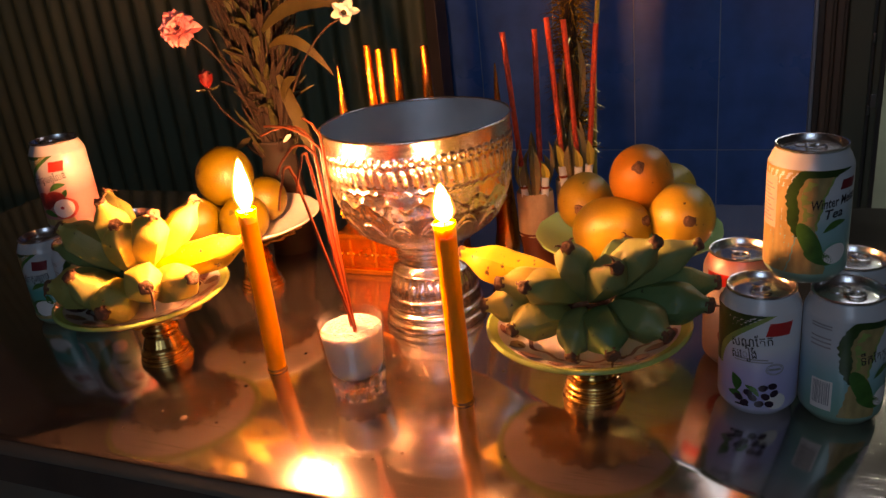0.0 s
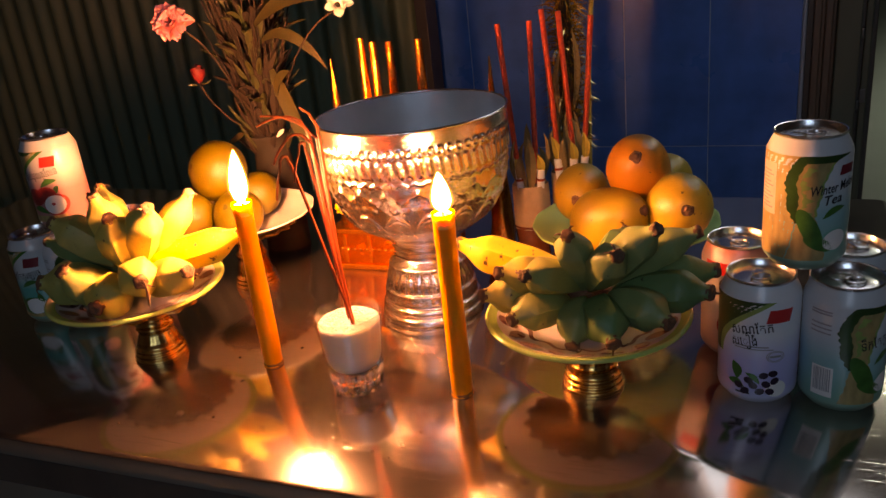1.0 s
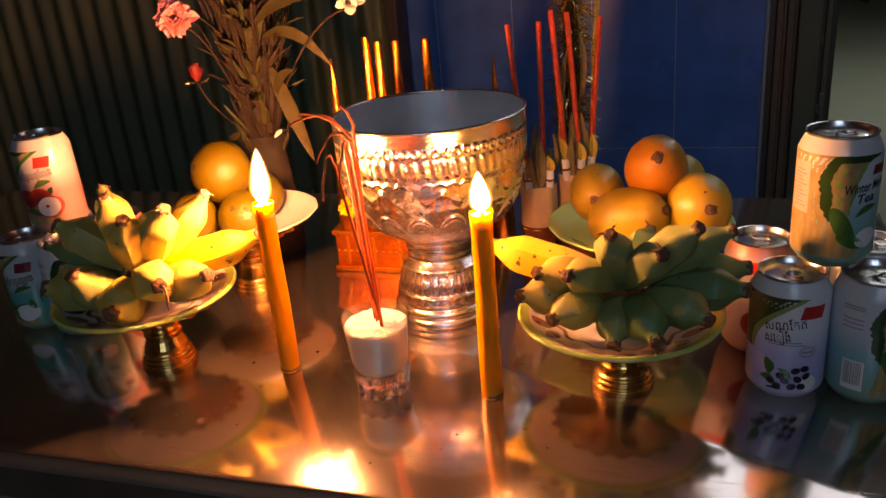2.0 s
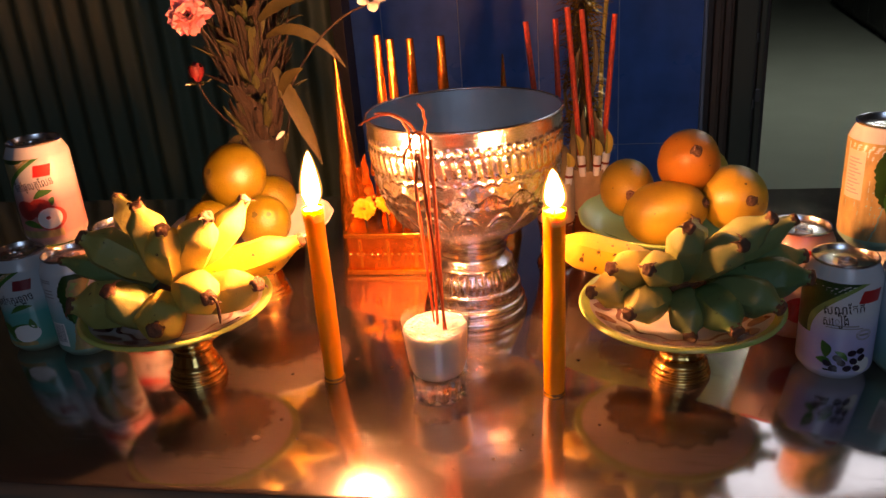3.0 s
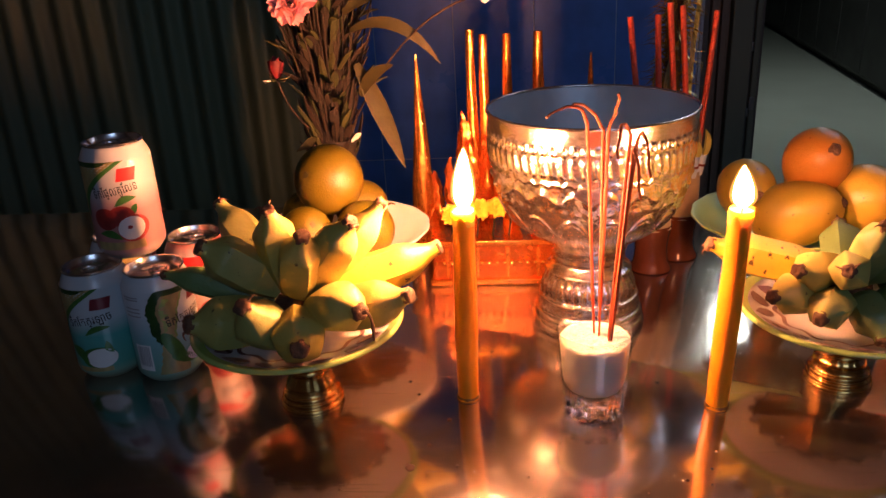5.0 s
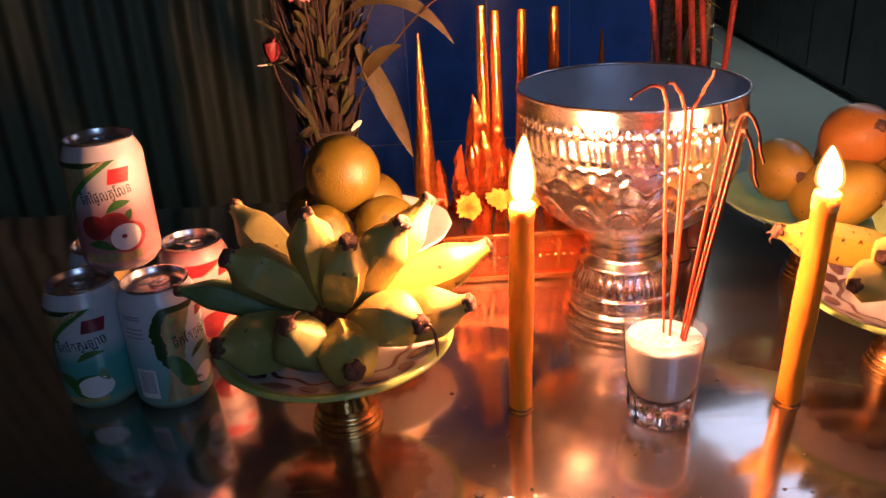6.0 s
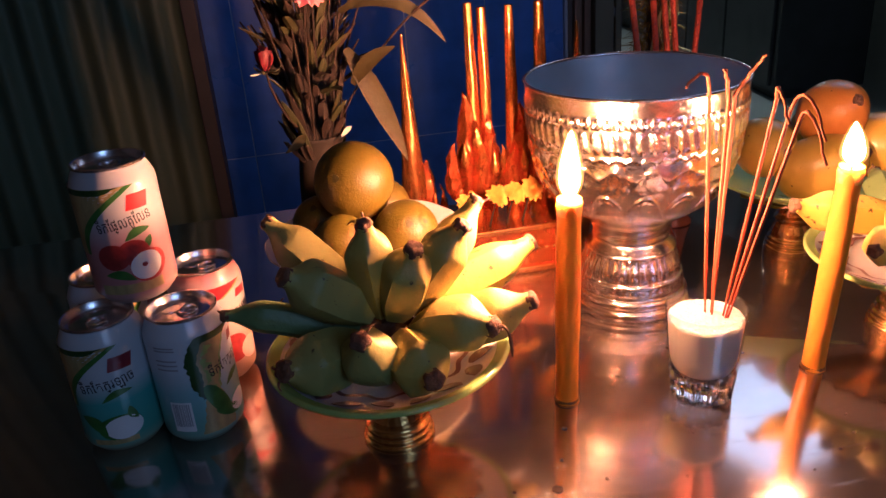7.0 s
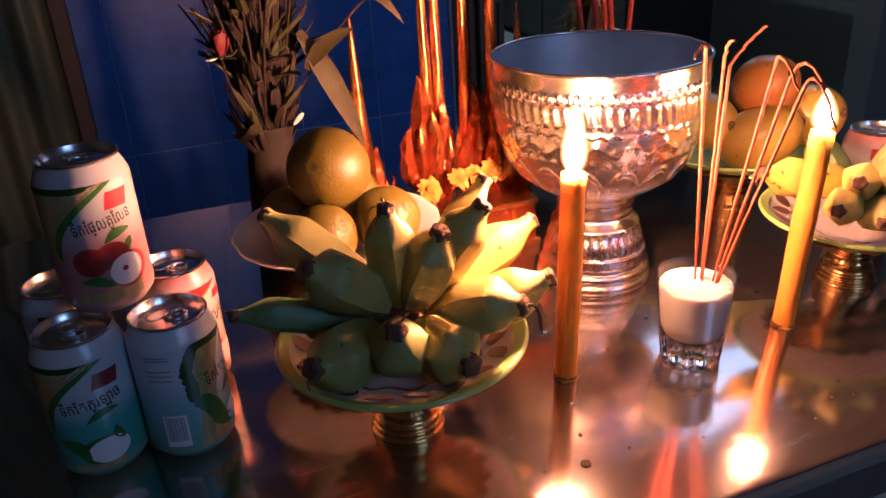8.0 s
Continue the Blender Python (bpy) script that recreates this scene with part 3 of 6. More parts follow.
    tube_lamp = thing("pendant_lamp", "white fluorescent batten light on the ceiling of the next room", "ceiling light", TBL @ pose(1.45, 5.0, CEIL - 0.09, 0, 0, 80), kind="structure")
    part("housing", box(-0.62, -0.07, 0.03, 0.62, 0.07, 0.09, 0.004), M["porcelain"], tube_lamp)
    part("tube", box(-0.6, -0.05, 0.0, 0.6, 0.05, 0.03, 0.008), M["tube"], tube_lamp)
    # the hanging panel lamp over the table's far end
    lamp = thing("pendant_lamp", "white panel lamp hung on two thin rods", "pendant lamp", TBL @ pose(*LAMP_AT, 0, 0, LAMP_TURN))
    part("housing", box(-LAMP_LONG / 2 - 0.01, -LAMP_WIDE / 2 - 0.01, 0.03, LAMP_LONG / 2 + 0.01, LAMP_WIDE / 2 + 0.01, 0.05, 0.004), M["porcelain"], lamp)
    part("diffuser", box(-LAMP_LONG / 2, -LAMP_WIDE / 2, 0.0, LAMP_LONG / 2, LAMP_WIDE / 2, 0.03, 0.006), M["lamp"], lamp)
    for s in (-1, 1):
        part("hanger", box(s * LAMP_LONG / 3 - 0.004, -0.004, 0.05, s * LAMP_LONG / 3 + 0.004, 0.004, CEIL - LAMP_AT[2]), M["dark_steel"], lamp)


room()


# ---- the table ----
T_LEFT, T_RIGHT, T_FRONT, T_BACK = -1.25, 0.285, 0.582, 1.322


def table():
    t = thing("steel_table", "worn stainless steel table with a turned-down front edge", "table", TBL)
    bm = box(T_LEFT, T_FRONT, -0.022, T_RIGHT, T_BACK, 0.0)
    upright = [e for e in bm.edges if abs(e.verts[0].co.z - e.verts[1].co.z) > 0.01]
    bmesh.ops.bevel(bm, geom=upright, offset=0.014, segments=6, affect="EDGES", profile=0.5)
    flat = [e for e in bm.edges if abs(e.verts[0].co.z - e.verts[1].co.z) < 0.001]
    bmesh.ops.bevel(bm, geom=flat, offset=0.0028, segments=3, affect="EDGES", profile=0.5)
    part("top", bm, M["steel"], t)
    part("apron", box(T_LEFT + 0.016, T_FRONT + 0.003, -0.06, T_RIGHT - 0.016, T_FRONT + 0.02, -0.0225, 0.002), M["dark_steel"], t)
    part("apron", box(T_LEFT + 0.016, T_BACK - 0.02, -0.06, T_RIGHT - 0.016, T_BACK - 0.003, -0.0225, 0.002), M["dark_steel"], t)
    for x in (T_LEFT + 0.05, T_RIGHT - 0.05):
        for y in (T_FRONT + 0.05, T_BACK - 0.05):
            part("leg", (lambda v: moved(v, Matrix.Translation((x, y, 0))))(lathe([(0, FLOOR), (0.019, FLOOR), (0.019, -0.0226), (0, -0.0226)], 20)), M["dark_steel"], t)


table()


# ---- candles ----
def candle(base, top, label, flame_high, lean, fire):
    base, top = Vector(base), Vector(top)
    t = thing("candle", label, "candle", Matrix.Translation(base), "lit candles on the table")
    axis = top - base
    h = axis.length
    turn = axis.to_track_quat("Z", "Y").to_matrix().to_4x4()
    prof = smooth_profile([(0, 0.0), (0.0102, 0.0), (0.0100, 0.003), (0.0098, 0.006), (0.0098, h * 0.5), (0.0095, h - 0.004), (0.0098, h - 0.0015), (0.0092, h), (0.0075, h - 0.0015), (0, h - 0.003)], 4)
    wave = lambda a, r, z: 0.00035 * math.sin(2 * a + 40 * z) * (r > 0.009) + 0.0003 * noise.noise((3 * math.cos(a), 3 * math.sin(a), 60 * z)) * (r > 0.009)
    v = lathe(fine(prof, 0.006), 32, wave)
    part("wax_body", moved(v, turn), M["wax"], t, "deep yellow wax")
    # melted collar; the flame's glow through the wax is put into its paler colour
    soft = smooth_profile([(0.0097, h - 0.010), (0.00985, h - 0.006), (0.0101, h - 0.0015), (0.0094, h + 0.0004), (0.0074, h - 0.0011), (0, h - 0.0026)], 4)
    part("molten_rim", moved(lathe(soft, 32, lambda a, r, z: 0.0003 * math.sin(3 * a) * (r > 0.009)), turn), M["melt_glow"], t, "melted wax rim, paler with flame glow painted in")
    part("wick", moved(tube([(0, 0, h - 0.004), (0.0003, 0, h + 0.003), (0.0012, 0, h + 0.008)], [0.0008, 0.0008, 0.0006], 6), turn), M["wick"], t, "short burnt black wick")
    # a thin, darker brown ring round the candle's foot
    part("scorched_foot", moved(lathe([(0.0100, 0.0), (0.0106, 0.0003), (0.0107, 0.0015), (0.0103, 0.0030), (0.0097, 0.0038)], 28, lambda a, r, z: 0.0006 * noise.noise((2 * math.cos(a), 2 * math.sin(a), base.x * 70))), turn), M["dark_wax"], t, "dark brown wax ring round the foot")
    fh = flame_high
    prof = smooth_profile([(0, 0), (0.0036, 0.002), (0.0070, fh * 0.18), (0.0078, fh * 0.33), (0.0064, fh * 0.57), (0.0030, fh * 0.85), (0, fh)], 5)
    v, f = lathe(prof, 20)
    v = [Vector(p) + Vector((lean[0], lean[1], 0)) * (p[2] / fh) ** 2 for p in v]
    rim = [(r * 1.28 + 0.0004 * (r > 0), -0.001 + q * 1.07) for r, q in prof]
    vm, fm = lathe(rim, 20)
    vm = [Vector(p) + Vector((lean[0], lean[1], 0)) * (max(p[2], 0) / fh) ** 2 for p in vm]
    part("flame_mantle", moved((vm, fm), Matrix.Translation(axis + Vector((0.0004, 0, 0.0035)))), M["mantle"], t, "thin orange outer veil of the flame")
    part("flame", moved((v, f), Matrix.Translation(axis + Vector((0.0004, 0, 0.0035)))), M[fire], t, "bright yellow-white candle flame")


candle((-0.114, 0.832, 0.0), (-0.112, 0.829, 0.181), "tall yellow wax candle burning with a high flame", 0.051, (0.002, 0.0), "flame")
candle((0.091, 0.750, 0.0), (0.092, 0.741, 0.184), "tall yellow wax candle burning with a small flame", 0.034, (-0.001, 0.001), "flame_low")


# ---- the glass of rice with incense ----
def incense_glass():
    at = Vector((-0.0136, 0.778, 0.0))
    t = thing("glass_tumbler", "clear glass tumbler with a thick faceted foot", "glass", Matrix.Translation(at))
    facet = lambda a, r, z: -0.0030 * abs(math.sin(6 * a)) ** 3 * max(0.0, min(1.0, (0.031 - z) / 0.006)) * (z > 0.002) * (r > 0.0235)
    foot = [(0, 0.003), (0.019, 0.002), (0.0240, 0.0), (0.0256, 0.002), (0.0266, 0.010), (0.0282, 0.0245), (0.0246, 0.0246), (0.018, 0.0228), (0.0, 0.0222)]
    part("glass_foot", lathe(fine(foot, 0.003), 96, facet), M["glass"], t, "thick faceted clear foot")
    wall = [(0.0282, 0.0247), (0.0289, 0.031), (0.0292, 0.034), (0.0302, 0.048), (0.0330, 0.080), (0.0327, 0.0815), (0.0318, 0.080), (0.0292, 0.050), (0.0280, 0.034), (0.0270, 0.028), (0.0264, 0.0248)]
    part("glass_wall", lathe(fine(wall, 0.003), 96, facet), M["thin_glass"], t, "clear thin wall")
    rice = thing("rice", "loose white rice filling the glass", "rice", Matrix.Translation(at))
    uneven = lambda a, r, z: 0.0004 * noise.noise((30 * math.cos(a), 30 * math.sin(a), 700 * z)) * (r > 0.02)
    v, f = lathe(fine([(0, 0.0232), (0.0205, 0.0240), (0.0236, 0.0262), (0.0258, 0.031), (0.0272, 0.036), (0.0284, 0.050), (0.0302, 0.0705), (0.0292, 0.0722), (0.022, 0.0732), (0.012, 0.0745), (0, 0.0748)], 0.002), 72, uneven)
    v = [Vector(p) + Vector((0, 0, 0.0011 * noise.noise((p[0] * 260, p[1] * 260, 0)) if p[2] > 0.0715 else 0)) for p in v]
    part("heap", (v, f), M["rice"], rice)
    rng = random.Random(4)
    grains = []
    grain = tube([(-0.0017, 0, 0), (-0.0009, 0, 0), (0.0009, 0, 0), (0.0017, 0, 0)], [0.0002, 0.00055, 0.00055, 0.0002], 5)
    for _ in range(800):
        r, a = 0.0285 * math.sqrt(rng.random()), rng.random() * 2 * math.pi
        z = 0.0755 - 0.003 * (r / 0.0285) ** 2 + rng.uniform(-0.0009, 0.0001)
        grains.append(moved(grain, pose(r * math.cos(a), r * math.sin(a), z, rng.uniform(-12, 12), rng.uniform(-12, 12), rng.uniform(0, 360))))
    tagged(part("rice_grain", joined(*grains), M["rice"], rice), kind="stuff")
    # six sticks: foot, bend, end of the curled ash
    sticks = (
        ((-0.0135, 0.779, 0.066), (-0.022, 0.782, 0.258), (-0.036, 0.775, 0.274), (-0.062, 0.765, 0.270)),
        ((-0.0105, 0.776, 0.066), (-0.013, 0.772, 0.254), (-0.030, 0.760, 0.274), (-0.050, 0.743, 0.283)),
        ((-0.0120, 0.774, 0.066), (-0.010, 0.769, 0.256), (-0.010, 0.756, 0.274), (-0.016, 0.740, 0.288)),
        ((-0.0060, 0.769, 0.066), (-0.009, 0.734, 0.259), (-0.022, 0.722, 0.269), (-0.034, 0.702, 0.252)),
        ((-0.0070, 0.766, 0.066), (-0.011, 0.721, 0.252), (-0.012, 0.708, 0.265), (-0.016, 0.688, 0.240)),
        ((-0.0045, 0.766, 0.066), (-0.021, 0.706, 0.248), (-0.025, 0.694, 0.258), (-0.029, 0.676, 0.230)),
    )
    for foot, bend, mid, end in sticks:
        s = thing("incense_stick", "thin red burning incense stick with a curled ash end", "incense stick", Matrix.Translation(foot), "incense sticks in the glass")
        o = Vector(foot)
        low = [Vector(foot).lerp(Vector(bend), k / 8) - o for k in range(9)]
        part("stick", tube(low, [0.0009] * 2 + [0.0014] * 7, 7), M["incense"], s)
        curl = [p - o for p in bezier(bend, 2 * Vector(mid) - (Vector(bend) + Vector(end)) / 2, end, 12)]
        curl = [p + Vector((0.0006 * math.sin(5 * k), 0.0006 * math.cos(4 * k), 0)) * (0 < k) for k, p in enumerate(curl)]
        part("ash", tube(curl, [0.0014 - 0.0005 * k / 12 for k in range(13)], 7), M["ash"], s, "pale orange-grey curled ash")


incense_glass()


# ---- the silver bowl ----
def bowl():
    at = Matrix.Translation((0.052, 0.945, 0.0))
    t = thing("offering_bowl", "large embossed silver offering bowl on a flared foot", "bowl", at)

    def ridge(d, w):
        return math.exp(-((d / w) ** 2))

    def relief(a, r, z):
        s = a / (2 * math.pi)
        out = 0.0
        if 0.207 < z < 0.219:      # row of small loops
            k = (s * 64) % 1 - 0.5
            d = math.hypot(k * 0.0103, z - 0.213)
            out += 0.0013 * ridge(d - 0.0036, 0.0013)
        elif 0.186 < z <= 0.207:   # hanging drops, leaning
            k = (s * 64 + (z - 0.186) * 14) % 1 - 0.5
            out += 0.0017 * ridge(k * 0.0103, 0.0027) * min(1, (0.207 - z) / 0.004, (z - 0.186) / 0.004)
        elif 0.176 < z <= 0.186:   # scallops
            k = (s * 48) % 1 - 0.5
            out += 0.0012 * ridge(z - 0.182 + 0.012 * k * k, 0.0014)
        elif 0.157 < z <= 0.176:   # garland of leaves
            k = (s * 40) % 1 - 0.5
            mid = 0.1665 + 0.004 * math.sin(2 * math.pi * s * 20)
            d = math.hypot(k * 0.014, (z - mid) * 0.8)
            out += 0.0018 * ridge(d, 0.0042) + 0.0007 * ridge(z - mid, 0.0016)
        elif 0.148 < z <= 0.157:
            k = (s * 52) % 1 - 0.5
            out += 0.0012 * ridge(math.hypot(k * 0.011, z - 0.1525), 0.0032)
        elif 0.112 < z <= 0.148:   # lotus petals
            k = (s * 16) % 1 - 0.5
            edge = 0.144 - 0.085 * k * k
            out += 0.0020 * ridge(z - edge, 0.0016) + 0.0013 * ridge(z - edge + 0.006, 0.0012)
            out += 0.0018 * ridge(math.hypot(k * 0.035, z - 0.124), 0.0055) + 0.0008 * math.sin(14 * math.pi * k) * ridge(z - 0.118, 0.006)
        elif 0.036 < z < 0.060:    # foot: upright leaves
            k = (s * 30) % 1 - 0.5
            out += 0.0018 * ridge(math.hypot(k * 0.010, (z - 0.047) * 0.5), 0.0033) + 0.001 * ridge(abs(k) * 0.010 - 0.0047, 0.0008)
        elif 0.020 < z <= 0.034:
            k = (s * 44) % 1 - 0.5
            out += 0.0010 * ridge(math.hypot(k * 0.0075, z - 0.027), 0.0026)
        if 0.112 < z < 0.207 or 0.020 < z < 0.060:   # uneven hand chasing between the figures
            out += 0.00025 * noise.noise((math.cos(a) * 26, math.sin(a) * 26, z * 260)) + 0.00018 * noise.noise((math.cos(a) * 60, math.sin(a) * 60, z * 600))
        return out

    prof = smooth_profile([(0.0, 0.004), (0.050, 0.002), (0.0585, 0.0), (0.0600, 0.004), (0.0585, 0.008), (0.0560, 0.010), (0.0578, 0.015), (0.0560, 0.019), (0.0530, 0.022), (0.0530, 0.034), (0.0500, 0.037), (0.0475, 0.048), (0.0440, 0.060),
                           (0.0455, 0.063), (0.0410, 0.067), (0.0365, 0.072), (0.0385, 0.075), (0.0375, 0.081), (0.0395, 0.084), (0.0400, 0.089), (0.0425, 0.092), (0.0480, 0.098), (0.0640, 0.108), (0.0800, 0.122),
                           (0.0910, 0.140), (0.0975, 0.160), (0.1010, 0.185), (0.1025, 0.210), (0.1030, 0.224), (0.1033, 0.233)], 5)
    part("outer_shell", lathe(fine(prof, 0.0016), 640, relief), M["silver"], t, "embossed silver with loops, garlands and lotus petals")
    rim = [(0.1033 + 0.0016 * math.cos(a), 0.2338 + 0.0016 * math.sin(a)) for a in [2 * math.pi * k / 12 for k in range(13)]]
    part("rim", lathe(rim, 128), M["silver"], t, "rolled bright rim")
    inner = smooth_profile([(0.1025, 0.2335), (0.1012, 0.215), (0.0995, 0.185), (0.0950, 0.160), (0.086, 0.138), (0.070, 0.120), (0.045, 0.108), (0, 0.103)], 6)
    part("inner_shell", lathe(inner, 96), M["silver_in"], t, "smooth dull grey inside")


bowl()


# ---- pedestal stands and plates ----
def stand(x, y, high, label):
    """A small gilt pedestal: turned foot and stem, and a scalloped tray on top."""
    t = thing("pedestal_stand", label, "pedestal", Matrix.Translation((x, y, 0)), "gilt pedestal stands under the plates")
    k = high / 0.07
    foot = smooth_profile([(0, 0.001), (0.026, 0.0), (0.0288, 0.001), (0.0290, 0.004), (0.0268, 0.006), (0.0275, 0.009), (0.0255, 0.011), (0.0262, 0.014), (0.0235, 0.017), (0.0225, 0.022)], 4)
    part("foot", lathe(foot, 56, lambda a, r, z: 0.0004 * math.cos(28 * a) * (0.006 < z < 0.016) * (r > 0.02)), M["brass"], t)
    stem = smooth_profile([(0.0224, 0.0222), (0.0200, 0.026 * k), (0.0180, 0.031 * k), (0.0205, 0.034 * k), (0.0205, 0.037 * k), (0.0175, 0.040 * k), (0.0165, 0.046 * k), (0.0190, 0.050 * k), (0.0230, 0.053 * k)], 4)
    part("stem", lathe(stem, 56, lambda a, r, z: 0.0005 * math.cos(24 * a) * (z < 0.032 * k)), M["brass"], t)
    scal = lambda a, r, z: 0.0036 * abs(math.cos(9 * a)) * (max(0, r - 0.03) / 0.022) ** 2 + 0.0006 * math.cos(36 * a) * (r > 0.035)
    tray = smooth_profile([(0.0231, 0.0532 * k), (0.034, 0.056 * k), (0.046, 0.060 * k), (0.0585, 0.0645 * k), (0.0590, 0.0657 * k), (0.0570, 0.0662 * k), (0.045, 0.0622 * k), (0.030, 0.0600 * k), (0, 0.0595 * k)], 4)
    part("tray", lathe(tray, 108, scal), M["brass"], t, "scalloped flared tray")
    return 0.0662 * k


def plate(name, x, y, z_rim, radius, deep, body, label, edge=None, edge_label="", print_mat=None):
    """A round dish on its stand. z_rim: the rim's height."""
    z0 = z_rim - deep
    t = thing(name, label, "plate", Matrix.Translation((x, y, z0)), "fruit plates on stands")
    r = radius
    under = [(0, 0.0012), (0.44 * r, 0.0012), (0.45 * r, 0.0), (0.49 * r, 0.0), (0.50 * r, 0.0014), (0.75 * r, deep * 0.42), (r - 0.001, deep - 0.0022)]
    over = [(r - 0.0004, deep - 0.0004), (r - 0.002, deep), (0.90 * r, deep - 0.003), (0.74 * r, deep * 0.55), (0.5 * r, deep * 0.30), (0.25 * r, deep * 0.24), (0, deep * 0.22)]
    wav = (lambda a, q, z: 0.0006 * math.cos(16 * a) * (q > 0.95 * r)) if edge is None else None
    part("dish", lathe(smooth_profile(under, 4) + smooth_profile(over, 4), 96, wav), body, t)
    if edge:
        band = smooth_profile([(0.93 * r, deep - 0.0048), (0.97 * r, deep - 0.0034), (r + 0.0004, deep - 0.0030), (r + 0.0012, deep - 0.0008), (r - 0.001, deep + 0.0010), (0.95 * r, deep - 0.0004), (0.90 * r, deep - 0.0022)], 4)
        part("rim_band", lathe(band, 96), edge, t, edge_label)
    if print_mat:
        ring = [(0.60 * r, deep * 0.42), (0.62 * r, deep * 0.44), (0.645 * r, deep * 0.465)]
        part("printed_ring", lathe([(q, z + 0.0011) for q, z in ring], 96, lambda a, q, z: 0.0022 * math.cos(12 * a)), print_mat, t, "scalloped plum ring")
        for n in range(18):   # printed leaves round the inside
            a = 2 * math.pi * n / 18
            c, s = 0.78 * r, deep * 0.66
            m = Matrix.Rotation(a, 4, "Z") @ Matrix.Translation((c, 0, s + 0.0008)) @ Matrix.Rotation(-0.42, 4, "Y") @ Matrix.Rotation(0.7 * (-1) ** n, 4, "Z")
            part("printed_leaf", moved(blade((-0.011, 0, 0), (0, 0.006, 0.0003), (0.011, 0, 0), 0.014, 6, 0.0, 0.0004), m), print_mat, t)
    return t


LP, RP, GP, WP = (-0.2575, 0.8640, 0.0903, 0.0920), (0.2115, 0.7495, 0.0793, 0.0909), (0.2736, 0.9252, 0.0966, 0.1002), (-0.1954, 1.0462, 0.1036, 0.0973)
for (x, y, z, r), deep, text in ((LP, 0.020, "gilt pedestal stand under a banana plate, foot ringed"), (RP, 0.020, "gilt pedestal stand with ringed foot and scalloped tray"),
                                 (GP, 0.026, "gilt pedestal stand under the mango dish"), (WP, 0.022, "gilt pedestal stand under the white fruit plate")):
    k = (z - deep) / 0.0662
    stand(x + 0.004, y + 0.008 if x < 0 else y + 0.004, 0.07 * k, text)
plate("banana_plate", LP[0], LP[1], LP[2], LP[3], 0.020, M["porcelain"], "white porcelain plate with green rim and plum pattern", M["plate_green"], "yellow-green glazed rim", M["plum"])
plate("banana_plate", RP[0], RP[1], RP[2], RP[3], 0.020, M["porcelain"], "white porcelain plate with green rim under green bananas", M["plate_green"], "yellow-green glazed rim", M["plum"])
plate("mango_dish", GP[0], GP[1], GP[2], GP[3], 0.026, M["lime_plate"], "pale lime green dish holding five mangoes")
plate("fruit_plate", WP[0], WP[1], WP[2], WP[3], 0.022, M["porcelain"], "plain white wavy-edged plate holding green oranges")


